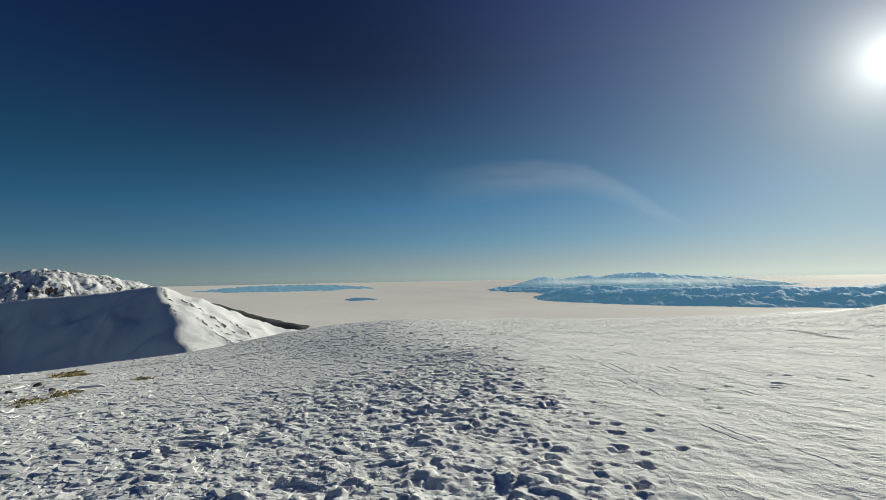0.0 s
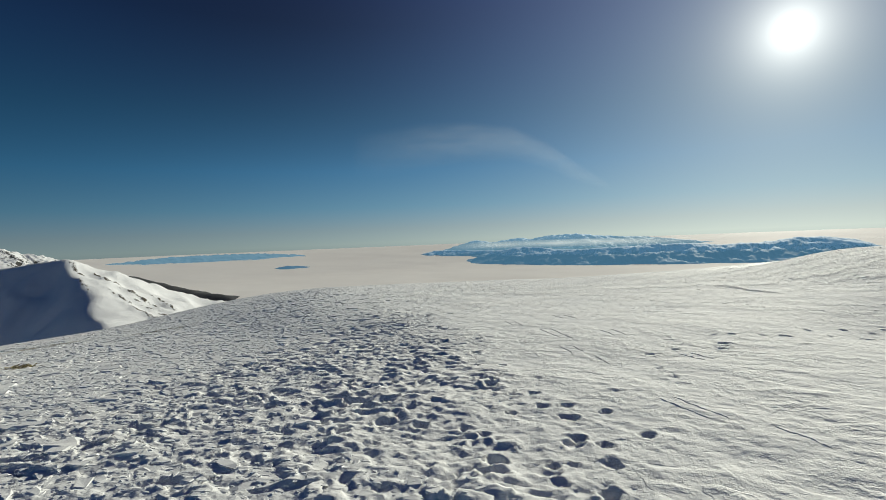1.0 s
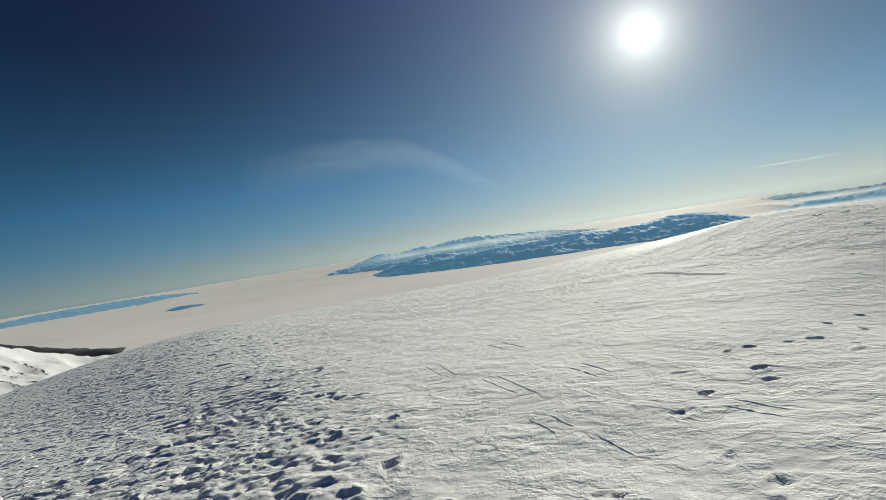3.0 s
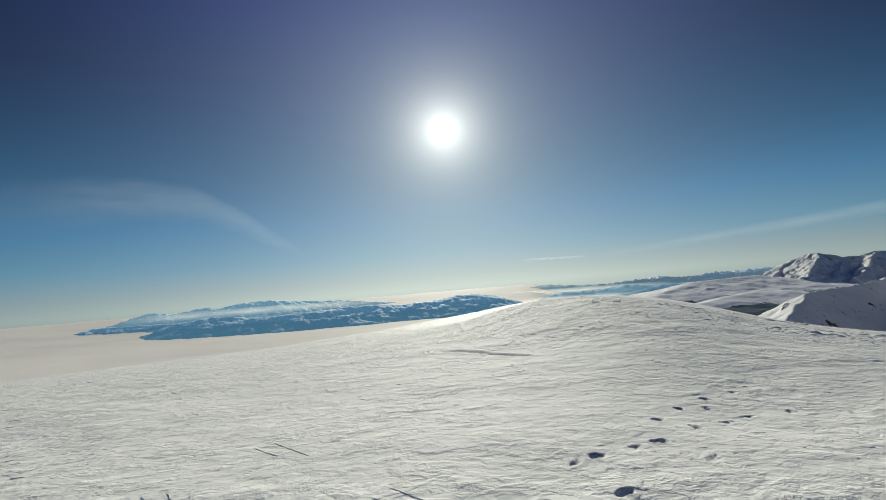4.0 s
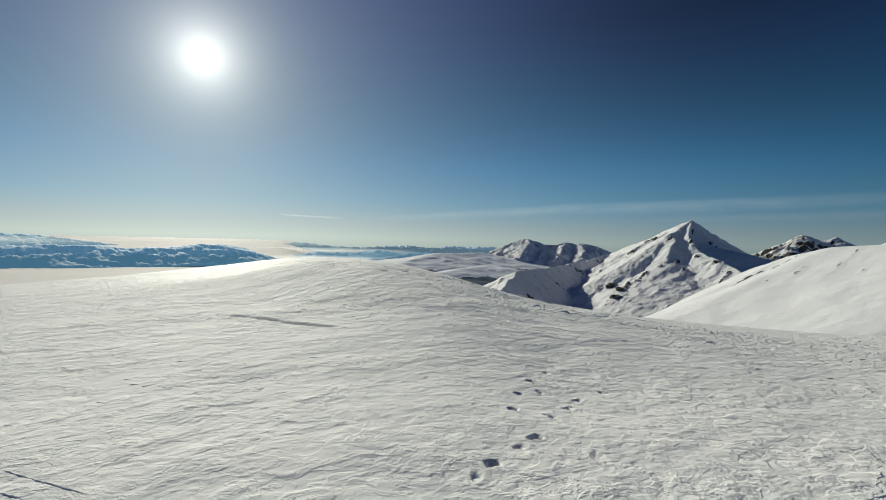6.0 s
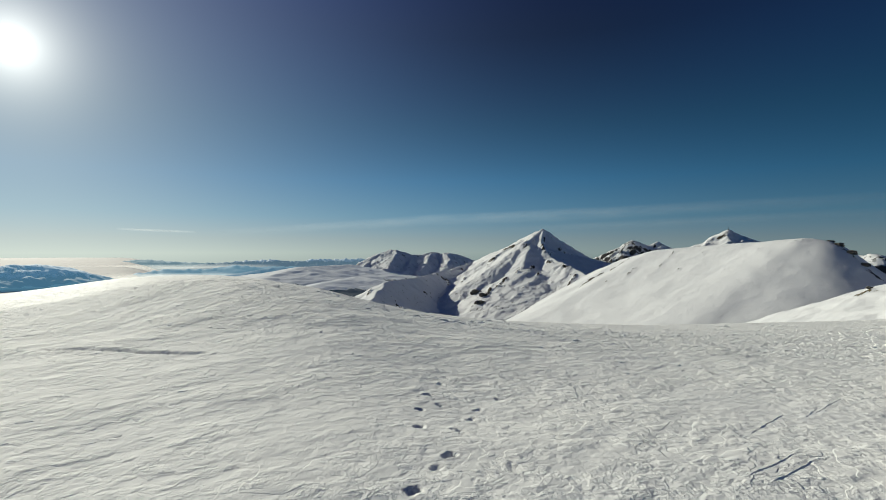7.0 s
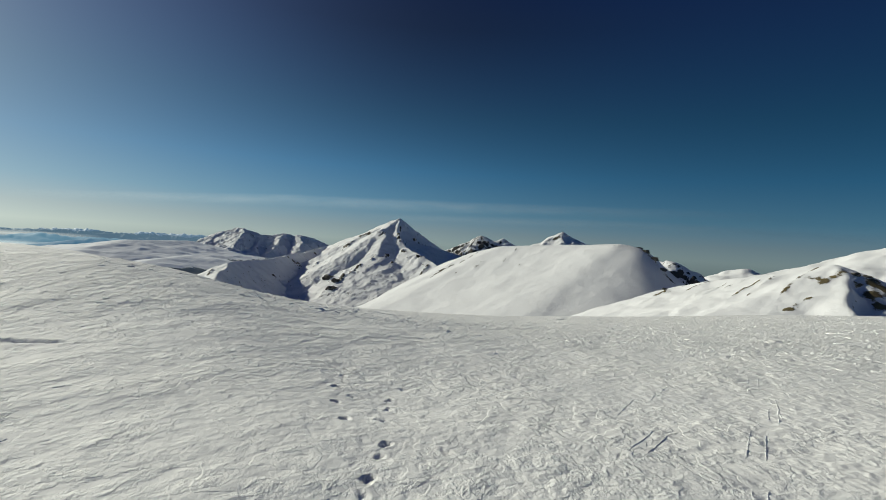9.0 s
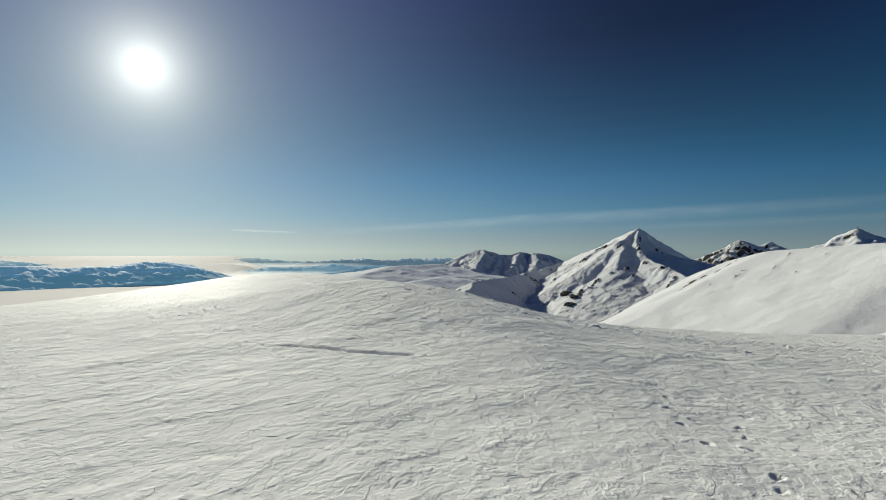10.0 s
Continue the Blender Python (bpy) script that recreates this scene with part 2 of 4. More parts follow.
    large = math_node(nt, "MULTIPLY", math_node(nt, "MULTIPLY_ADD", plates(1.7, 5.0), 0.75, math_node(nt, "MULTIPLY", scarps(0.95, 8.0, -8, 2.6, 0.94), 0.20)), other)
    crust = math_node(nt, "MULTIPLY", math_node(nt, "ADD", small, large), wind)
    height = math_node(nt, "ADD", fine, math_node(nt, "ADD", broad, crust))
    b = node(nt, "ShaderNodeBump", Strength=1.0, Distance=0.05)
    nt.links.new(height, b.inputs["Height"])
    nt.links.new(b.outputs["Normal"], p.inputs["Normal"])
    return mat


def slope_material(name, snow, rock_a, rock_b, size, haze_glow=None):
    """Snow with rock where the mesh says so; the optional last value glows as painted blue haze of distance."""
    mat, nt, p = material(name)
    tc = nt.nodes.new("ShaderNodeTexCoord")
    n1 = node(nt, "ShaderNodeTexNoise", Scale=2.6 / size, Detail=9.0, Roughness=0.74)
    n2 = node(nt, "ShaderNodeTexNoise", Scale=9.0 / size, Detail=5.0, Roughness=0.6)
    n3 = node(nt, "ShaderNodeTexNoise", Scale=0.5 / size, Detail=3.0)
    for n in (n1, n2, n3):
        nt.links.new(tc.outputs["Object"], n.inputs["Vector"])
    grain = math_node(nt, "MULTIPLY_ADD", n2.outputs["Fac"], 0.4, math_node(nt, "MULTIPLY", n1.outputs["Fac"], 0.9))
    fac = ramp(nt, math_node(nt, "MULTIPLY", math_node(nt, "ADD", attribute(nt, "rock"), grain), 0.5), 0.53, 0.58)
    rock = mixed(nt, n2.outputs["Fac"], rock_a, rock_b)
    dull = tuple(c * 0.93 for c in snow[:3]) + (1,)
    white = mixed(nt, n3.outputs["Fac"], dull, snow)
    nt.links.new(mixed(nt, fac, white, rock), p.inputs["Base Color"])
    p.inputs["Roughness"].default_value = 0.8
    p.inputs["Specular IOR Level"].default_value = 0.15
    b = node(nt, "ShaderNodeBump", Strength=0.7, Distance=size * 0.045)
    nt.links.new(math_node(nt, "ADD", n1.outputs["Fac"], fac), b.inputs["Height"])
    nt.links.new(b.outputs["Normal"], p.inputs["Normal"])
    # emission stands in for the haze in front of far slopes
    if haze_glow:
        p.inputs["Emission Color"].default_value = (*haze_glow[:3], 1)
        p.inputs["Emission Strength"].default_value = haze_glow[3]
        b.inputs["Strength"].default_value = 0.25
    return mat


def cloud_material():
    mat, nt, p = material("cloud_sea")
    tc = nt.nodes.new("ShaderNodeTexCoord")
    n1 = node(nt, "ShaderNodeTexNoise", Scale=0.002, Detail=6.0)
    nt.links.new(tc.outputs["Object"], n1.inputs["Vector"])
    nt.links.new(mixed(nt, n1.outputs["Fac"], (0.86, 0.82, 0.78, 1), (0.93, 0.90, 0.86, 1)), p.inputs["Base Color"])
    p.inputs["Roughness"].default_value = 0.8
    p.inputs["Specular IOR Level"].default_value = 0.02
    b = node(nt, "ShaderNodeBump", Strength=0.25, Distance=30.0)
    nt.links.new(n1.outputs["Fac"], b.inputs["Height"])
    nt.links.new(b.outputs["Normal"], p.inputs["Normal"])
    return mat


SNOW = snow_material()
CLOUD = cloud_material()
WHITE = (0.84, 0.85, 0.87, 1)
SLOPE = slope_material("snowy_slope", WHITE, (0.035, 0.03, 0.028, 1), (0.13, 0.11, 0.085, 1), 60.0)
CRAG = slope_material("snowy_crag", WHITE, (0.03, 0.03, 0.032, 1), (0.09, 0.085, 0.08, 1), 90.0)
# distance haze is painted in: bluish dark base colours and blue emission
FAR_HAZED = slope_material("far_mountain_painted_haze", (0.50, 0.53, 0.56, 1), (0.010, 0.018, 0.030, 1), (0.02, 0.03, 0.045, 1), 14.0, (0.055, 0.15, 0.235, 1.0))
# a stronger blue glow and bluish base colours imitate thicker haze
BLUE_HAZE_GLOW = slope_material("mountain_blue_haze_glow", (0.6, 0.64, 0.68, 1), (0.03, 0.05, 0.08, 1), (0.05, 0.07, 0.1, 1), 25.0, (0.11, 0.23, 0.31, 1.0))
# next two: snow dulled and blued, plus emission, to look faded by haze
FAINT_HAZED = slope_material("faint_mountain_haze_glow", (0.5, 0.55, 0.6, 1), (0.05, 0.07, 0.1, 1), (0.07, 0.09, 0.12, 1), 150.0, (0.13, 0.22, 0.26, 1.0))
HAZED_PEAK = slope_material("far_peak_haze_glow", (0.62, 0.66, 0.70, 1), (0.05, 0.07, 0.10, 1), (0.08, 0.10, 0.13, 1), 110.0, (0.085, 0.15, 0.20, 1.0))
GRASSY = slope_material("grassy_snow_slope", WHITE, (0.05, 0.042, 0.028, 1), (0.24, 0.19, 0.09, 1), 45.0)
# weak blue emission over snow and forest imitates thin haze
HAZED_FOREST = slope_material("forest_slope_haze_glow", WHITE, (0.012, 0.02, 0.03, 1), (0.03, 0.04, 0.05, 1), 45.0, (0.02, 0.06, 0.12, 0.25))
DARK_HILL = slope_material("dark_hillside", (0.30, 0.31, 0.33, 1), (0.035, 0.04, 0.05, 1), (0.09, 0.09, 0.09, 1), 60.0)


def stone_material(name="weathered_stone", scale=6.0, depth=0.03):
    mat, nt, p = material(name)
    tc = nt.nodes.new("ShaderNodeTexCoord")
    n = node(nt, "ShaderNodeTexNoise", Scale=scale, Detail=6.0, Roughness=0.7)
    nt.links.new(tc.outputs["Object"], n.inputs["Vector"])
    nt.links.new(mixed(nt, n.outputs["Fac"], (0.03, 0.03, 0.03, 1), (0.14, 0.13, 0.11, 1)), p.inputs["Base Color"])
    p.inputs["Roughness"].default_value = 0.85
    b = node(nt, "ShaderNodeBump", Strength=0.6, Distance=depth)
    nt.links.new(n.outputs["Fac"], b.inputs["Height"])
    nt.links.new(b.outputs["Normal"], p.inputs["Normal"])
    return mat


def grass_material():
    mat, nt, p = material("dry_grass")
    geo = nt.nodes.new("ShaderNodeNewGeometry")
    nt.links.new(mixed(nt, geo.outputs["Random Per Island"], (0.24, 0.19, 0.06, 1), (0.5, 0.42, 0.2, 1)), p.inputs["Base Color"])
    p.inputs["Roughness"].default_value = 0.75
    return mat


STONE = stone_material()
CLIFF = stone_material("bare_cliff_rock", 0.12, 1.5)
GRASS = grass_material()


# ---- ground ----
def axis(lo, hi, step, ahead, back, far=4800.0):
    """Coordinates: even steps from lo to hi, growing ones beyond."""
    mid = np.arange(lo, hi + step / 2, step)

    def out(k):
        d, s, r = [], step, 0.0
        while r < far:
            s *= k
            r += s
            d.append(r)
        return np.array(d)
    return np.concatenate([(lo - out(back))[::-1], mid, hi + out(ahead)])


EDGE_AZ = (-180, -110, -75, -60, -50, -48, -41, -25, -10, 0, 5, 11.5, 16.5, 20, 23, 29, 33.5, 37, 40, 46.3, 50.7, 55.5, 60, 67.5, 73.7, 82, 88.3, 99.4, 110.7, 140, 180)
EDGE_EL = (-3.5, -6, -7.9, -7.35, -5.75, -5.45, -4.87, -5, -4.95, -4.4, -4, -3.3, -2.7, -2.15, -2.2, -2.25, -3.1, -3.85, -4.95, -6.4, -6.85, -7.4, -7.6, -7.66, -7.5, -6.75, -6.17, -4.65, -3.25, -3, -3.5)
FLOOR = -260.0


def edge_slope(az):
    """The slope towards the plateau's rim in each direction."""
    e = 0 * az
    for k in (-3, -1.5, 0, 1.5, 3):
        e = e + np.interp((az + k + 180) % 360 - 180, EDGE_AZ, EDGE_EL)
    return np.tan(np.radians(e / 5))


def plateau(X, Y):
    """The broad shape of the plateau and the fall to the valleys."""
    dx, dy = X - CX, Y - CY
    r, az = np.hypot(dx, dy), np.degrees(np.arctan2(dx, dy))
    hump = np.exp(-((az - 27) / 14) ** 2)
    rim = 115 + 110 * hump
    k = edge_slope(az)
    z = CZ + k * r * smooth(0, 12, r) - 0.065 * r * (1 - smooth(0, 12, r)) - 1.95 * np.exp(-r / (38 + 35 * hump))
    z = z + 0.06 * dy * smooth(4, 12, dx) * (1 - smooth(20, 45, r))
    fall = smooth(0, 1, (r - rim) / 900)
    return z * (1 - fall) + (FLOOR + k * rim) * fall - 0.0004 * np.maximum(r - rim, 0) ** 1.5 * (r < 3000)


# The trodden trail: its right border and heading.
TRAIL = np.array((-0.7, 5.2)), np.array((math.sin(radians(-34)), math.cos(radians(-34))))
DEEP = [(0.31, 11.33), (0.52, 12.25), (1.47, 12.6), (2.02, 13.48), (3.6, 14.68), (4.45, 15.1), (2.75, 14.1), (-0.47, 10.57), (0.28, 10.92),
        (-0.77, 6.24), (-1.52, 6.48), (-1.37, 5.96), (-1.1, 5.9), (-2.07, 7.18), (-1.21, 6.78), (-1.61, 6.85)]
SHALLOW = [(0.16, 12.13), (1.03, 12.4), (3.22, 14.07), (2.88, 13.3), (3.45, 13.58), (4.3, 13.75), (-0.84, 10.0), (-0.55, 11.31),
           (-1.19, 7.59), (-2.21, 7.82), (-1.63, 8.44), (-0.75, 8.89), (-0.55, 8.5), (1.63, 11.89), (2.25, 13.01)]
SKI = [(-4.17, 12.99, -3.71, 12.20), (-3.95, 13.02, -3.46, 12.1), (-3.03, 11.72, -2.41, 10.83), (-2.84, 11.85, -2.17, 10.75),
       (-2.28, 10.01, -2.01, 9.61), (-2.08, 10.1, -1.84, 9.72), (-1.87, 11.94, -1.48, 11.34), (-1.67, 12.08, -1.3, 11.5),
       (-3.38, 14.63, -2.93, 13.85), (-3.13, 14.75, -2.53, 13.6), (-0.44, 10.15, -0.06, 9.71), (-0.27, 10.3, 0.07, 9.88),
       (2.89, 10.08, 4.22, 9.75), (2.83, 9.88, 4.05, 9.58), (3.33, 8.78, 5.04, 8.45), (3.4, 8.56, 4.94, 8.28),
       (7.0, 9.70, 9.0, 9.38), (6.1, 7.83, 8.3, 7.5), (-0.73, 7.49, -0.16, 6.86), (-0.55, 7.6, 0.0, 6.95), (0.33, 6.95, 0.7, 6.5), (-1.65, 9.55, -1.35, 9.1),
       (4.86, 10.30, 6.64, 10.07), (6.56, 9.80, 7.57, 9.69), (8.61, 7.92, 11.13, 7.51), (9.09, 7.64, 11.74, 7.19), (5.91, 8.06, 7.29, 7.80), (5.64, 7.97, 7.47, 7.62), (1.84, 8.85, 2.39, 8.72)]


def press(Z, xs, ys, x, y, length, width, depth, turn, rim=0.25):
    """A boot's dent: ragged outline, steep on its far side, its bed ramping up to the near side, with a raised lip."""
    reach = max(length, width) * 2.4
    i0, i1 = np.searchsorted(xs, (x - reach, x + reach))
    j0, j1 = np.searchsorted(ys, (y - reach, y + reach))
    if i1 - i0 < 3 or j1 - j0 < 3:
        return
    X, Y = np.meshgrid(xs[i0:i1] - x, ys[j0:j1] - y, indexing="ij")
    c, s = math.cos(turn), math.sin(turn)
    u, v = (X * c + Y * s) / length, (-X * s + Y * c) / width
    d = np.hypot(u, v) + 0.95 * perlin(X * 6.5 + x * 3, Y * 6.5 + y * 3, 17) + 0.6 * perlin(X * 16 + x, Y * 16, 18)
    bed = np.clip(0.62 + 0.55 * Y / reach * 2 + 0.6 * perlin(X * 14 + y, Y * 14 + x, 19), 0.1, 1.2)
    Z[i0:i1, j0:j1] += depth * (rim * np.exp(-((d - 1.25) / 0.28) ** 2) - bed * (1 - smooth(0.72, 1.08, d)))


def groove(Z, xs, ys, x0, y0, x1, y1, width, depth):
    pad = 0.4
    i0, i1 = np.searchsorted(xs, (min(x0, x1) - pad, max(x0, x1) + pad))
    j0, j1 = np.searchsorted(ys, (min(y0, y1) - pad, max(y0, y1) + pad))
    X, Y = np.meshgrid(xs[i0:i1], ys[j0:j1], indexing="ij")
    d = np.array((x1 - x0, y1 - y0))
    t = ((X - x0) * d[0] + (Y - y0) * d[1]) / (d @ d)
    off = np.hypot(X - x0 - np.clip(t, 0, 1) * d[0], Y - y0 - np.clip(t, 0, 1) * d[1])
    cut = 0.8 + 0.7 * perlin(X * 2.5, Y * 2.5, 5)
    Z[i0:i1, j0:j1] += np.clip(cut, 0.15, 1) * depth * (0.15 * np.exp(-((off - 1.6 * width) / (0.5 * width)) ** 2) - np.clip(1 - off / width, 0, 1))


def build_ground():
    xs = axis(-6.2, 5.8, 0.025, 1.027, 1.027)
    ys = axis(3.2, 14.5, 0.025, 1.027, 1.045)
    X, Y = np.meshgrid(xs, ys, indexing="ij")
    Z = plateau(X, Y)
    dx, dy = X - CX, Y - CY
    r, az = np.hypot(dx, dy), np.degrees(np.arctan2(dx, dy))
    step = np.maximum(np.gradient(xs)[:, None], np.gradient(ys)[None, :])
    side = -((X - TRAIL[0][0]) * TRAIL[1][1] - (Y - TRAIL[0][1]) * TRAIL[1][0])
    trodden = smooth(-1, 1, (side - 0.2 + 1.0 * fbm(X * 0.45, Y * 0.45, 61)) / (1.2 + 0.09 * r))
    left = trodden * (1 - 0.2 * smooth(3.5, 7, side))
    crust = smooth(38, 70, az + 14 * fbm(X / 9, Y / 9, 71)) * smooth(14, 24, r) * (1 - smooth(120, 200, az))
    patchy = np.clip(0.55 + 0.9 * fbm(X / 3.0, Y / 3.0, 81, 3), 0.1, 1.1)

    def keep(wave):
        return 1 - smooth(0.22, 0.45, step / wave)
    near = 1 - smooth(60, 200, r)
    Z += near * 0.06 * fbm(X / 5, Y / 5, 3, 3)
    # wind-carved scallops, longer across the wind
    wx, wy = X + 0.25 * perlin(X * 1.3, Y * 1.3, 33), Y + 0.25 * perlin(X * 1.3, Y * 1.3, 34)
    right = smooth(62, 88, az)
    Z += keep(0.6) * (1 - 0.6 * left) * patchy * (0.002 + 0.003 * right) * (ridged(wx / 0.5, wy / 0.42, 21, 3) - 0.8)
    cup = cells(wx / 0.36 + 0.35 * perlin(X * 4, Y * 4, 36), wy / 0.31, 24)
    cup2 = cells(wx / 0.17 + 0.3 * perlin(X * 7, Y * 7, 37), wy / 0.14, 25)
    Z += keep(0.6) * (1 - 0.7 * left) * patchy * (0.007 + 0.022 * right) * cup * cup
    Z += keep(0.3) * (1 - 0.7 * left) * (1.2 - patchy) * (0.007 + 0.013 * right) * cup2 * cup2
    # broken plates of crust with steep small edges
    def plates(v, sharp):
        return np.floor(v) + smooth(sharp, 1, v - np.floor(v))
    Z += keep(0.45) * (1 - 0.8 * left) * patchy * 0.006 * plates(3.5 * fbm(wx / 1.0, wy / 0.7, 201, 4), 0.75)
    Z += keep(1.6) * (1 - 0.8 * left) * smooth(9, 16, r) * np.clip(fbm(X / 7, Y / 5, 215, 2) + 0.2, 0, 0.6) * 0.06 * plates(2.2 * fbm(X / 4.5, Y / 2.2, 209, 5), 0.85)
    Z += keep(0.25) * 0.006 * fbm(X / 0.2, Y / 0.17, 27, 3)
    Z += keep(0.8) * crust * 0.05 * (ridged(X / 0.9, Y / 0.6, 23, 3) - 0.8)
    # lumps of the trodden snow
    vary = np.clip(0.75 + 0.8 * fbm(X / 1.1, Y / 1.1, 56, 2), 0.15, 1.4)
    Z += keep(0.4) * left * vary * 0.036 * blocks(wx / 0.36 + 0.3 * perlin(X * 5, Y * 5, 68), wy / 0.27, 51)
    Z += keep(0.25) * left * vary * 0.046 * blocks(wx / 0.2 + 0.3 * perlin(X * 8, Y * 8, 58), wy / 0.15 + 0.3 * perlin(X * 8, Y * 8, 59), 57)
    Z += keep(0.8) * left * 0.03 * perlin(wx / 0.85, wy / 0.85, 52)
    Z += keep(0.15) * left * 0.022 * ridged(X / 0.2, Y / 0.16, 53, 2)
    rng = random.Random(4)
    for k in range(210):
        a, s = -2.5 + 26 * rng.random() ** 1.5, abs(rng.gauss(0, 1.0)) * 1.7 + rng.uniform(-0.35, 0.5)
        if s > 6:
            continue
        p = TRAIL[0] + a * TRAIL[1] + s * np.array((-TRAIL[1][1], TRAIL[1][0]))
        size = rng.uniform(0.05, 0.095)
        press(Z, xs, ys, p[0], p[1], size * rng.uniform(1.0, 1.5), size, rng.uniform(0.03, 0.08), math.pi / 2 + radians(34) + rng.gauss(0, 0.5))
    for x, y in DEEP:
        turn = rng.gauss(0.7, 0.35)
        press(Z, xs, ys, x, y, 0.10, 0.065, 0.06, turn, 0.12)
    for x, y in SHALLOW:
        turn = rng.gauss(0.6, 0.4)
        press(Z, xs, ys, x, y, 0.15, 0.075, 0.016, turn, 0.4)
        press(Z, xs, ys, x + 0.05 * math.cos(turn), y + 0.05 * math.sin(turn), 0.05, 0.035, 0.018, turn, 0.3)
    for k in range(16):
        t = k / 15
        press(Z, xs, ys, 4.2 + 9 * t + rng.gauss(0, 0.25), 6.6 - 2.6 * t + rng.gauss(0, 0.2), 0.13, 0.075, 0.03, rng.gauss(-0.3, 0.4), 0.5)
    groove(Z, xs, ys, 0.9, 24.4, 1.9, 21.9, 0.13, 0.14)
    groove(Z, xs, ys, 1.85, 21.6, 2.5, 20.0, 0.13, 0.14)
    me = grid_mesh("ground", X, Y, np.maximum(Z, FLOOR - 60))
    far = 1 - smooth(60, 260, r)
    point_values(me, "rough", np.clip(left * (0.35 + 0.5 * smooth(5, 12, r)) + crust * 0.9 + 0.18 * smooth(72, 100, az) * (1 - smooth(150, 175, az)), 0, 1) * far)
    point_values(me, "wind", (1 - 0.7 * left) * (0.55 + 0.6 * patchy) * (1 + 1.3 * smooth(8, 22, r)) * far)
    point_values(me, "glaze", np.clip(smooth(20, 45, r) * np.exp(-((az - 14) / 16) ** 2), 0, 1))
    spots = 0 * X
    for x, y, s in ((-30.7, 13, 3.0), (-15.6, 5.6, 1.2), (-17.5, 6.8, 2.0), (-19.5, 10.6, 1.5), (-25, 9, 3), (-36, 20, 4), (-28, 22, 3.0)):
        spots += np.exp(-((X - x) ** 2 + (Y - y) ** 2) / s ** 2)
    point_values(me, "bare", np.clip(0.62 * spots, 0, 1) + 0.34 * crust * far + 0.5 * np.exp(-((az - 6) / 10) ** 2) * smooth(75, 105, r) * (1 - smooth(125, 150, r)) * (0.6 + 0.8 * fbm(X / 6, Y / 6, 221, 3)))
    me.materials.append(SNOW)
    return tagged(new("ground", me), "wind-packed snow plateau with footprints and ski tracks", "ground", kind="structure"), (xs, ys, Z)


GROUND, (GX, GY, GZ) = build_ground()


def ground_z(x, y):
    return float(GZ[np.searchsorted(GX, x), np.searchsorted(GY, y)])


def build_clods():
    """Loose crusts and clods of snow, too many to count, each a small faceted lump."""
    g = np.random.RandomState(8)
    n = 200000
    r = np.exp(g.uniform(math.log(3.2), math.log(95), n))
    az = g.uniform(-200, 116, n)
    x, y = CX + r * np.sin(np.radians(az)), CY + r * np.cos(np.radians(az))
    side = -((x - TRAIL[0][0]) * TRAIL[1][1] - (y - TRAIL[0][1]) * TRAIL[1][0])
    patch = fbm(x / 4, y / 4, 91, 3)
    left = smooth(-1, 1, (side - 0.2 + patch) / (1.2 + 0.09 * r))
    right = smooth(34, 60, az + 30 * patch) * smooth(13, 22, r)
    chance = (0.2 + 0.5 * smooth(2.5, 6, side)) * left + (1 - left) * (0.95 * right * np.clip(0.35 + 1.6 * patch, 0, 1) + 0.2 * smooth(12, 30, r) * np.clip(0.2 + 2 * patch, 0, 1) + 0.16 * smooth(4, 9, r) * np.clip(0.45 + 1.2 * patch, 0, 1))
    take = g.rand(n) < chance
    x, y, r, left, right = x[take], y[take], r[take], left[take], right[take]
    n = len(x)
    ix, iy = np.clip(np.searchsorted(GX, x), 1, len(GX) - 1), np.clip(np.searchsorted(GY, y), 1, len(GY) - 1)
    fx, fy = (x - GX[ix - 1]) / (GX[ix] - GX[ix - 1]), (y - GY[iy - 1]) / (GY[iy] - GY[iy - 1])
    z = (GZ[ix - 1, iy - 1] * (1 - fx) + GZ[ix, iy - 1] * fx) * (1 - fy) + (GZ[ix - 1, iy] * (1 - fx) + GZ[ix, iy] * fx) * fy
    size = np.minimum(0.014 + 0.0026 * r + 0.012 * left * smooth(4, 9, r), 0.085) * (0.8 + 0.2 * left) * np.exp(g.normal(0, 0.4, n) * (1 + 0.15 * left))
    base = np.array([(1, 0, -0.35), (0, 1, -0.35), (-1, 0, -0.35), (0, -1, -0.35), (0.55, 0.5, 0.3), (-0.5, 0.55, 0.35), (-0.55, -0.5, 0.25), (0.5, -0.55, 0.4)])
    tris = np.array([(0, 1, 4), (1, 5, 4), (1, 2, 5), (2, 6, 5), (2, 3, 6), (3, 7, 6), (3, 0, 7), (0, 4, 7), (4, 5, 6), (4, 6, 7)])
    co = base[None] * (1 + g.normal(0, 0.28, (n, 8, 3)))
    co *= size[:, None, None] * np.stack([g.uniform(0.9, 1.9, n), g.uniform(0.6, 1.0, n), g.uniform(0.28, 0.5, n) * (0.6 + 0.5 * left + 0.75 * right * (1 - left))], 1)[:, None, :]
    turn = g.normal(0.1, 0.6, n)
    c, s = np.cos(turn)[:, None], np.sin(turn)[:, None]
    px, py = co[:, :, 0] * c - co[:, :, 1] * s, co[:, :, 0] * s + co[:, :, 1] * c
    co = np.stack([px + x[:, None], py + y[:, None], co[:, :, 2] + z[:, None]], -1).reshape(-1, 3)
    faces = (tris[None] + 8 * np.arange(n)[:, None, None]).reshape(-1, 3)
    me = bpy.data.meshes.new("snow_clods")
    me.from_pydata(co.tolist(), [], faces.tolist())
    me.materials.append(SNOW)
    return tagged(new("snow_clods", me), "loose clods and wind crusts of snow on the plateau", "snow", kind="stuff")


build_clods()


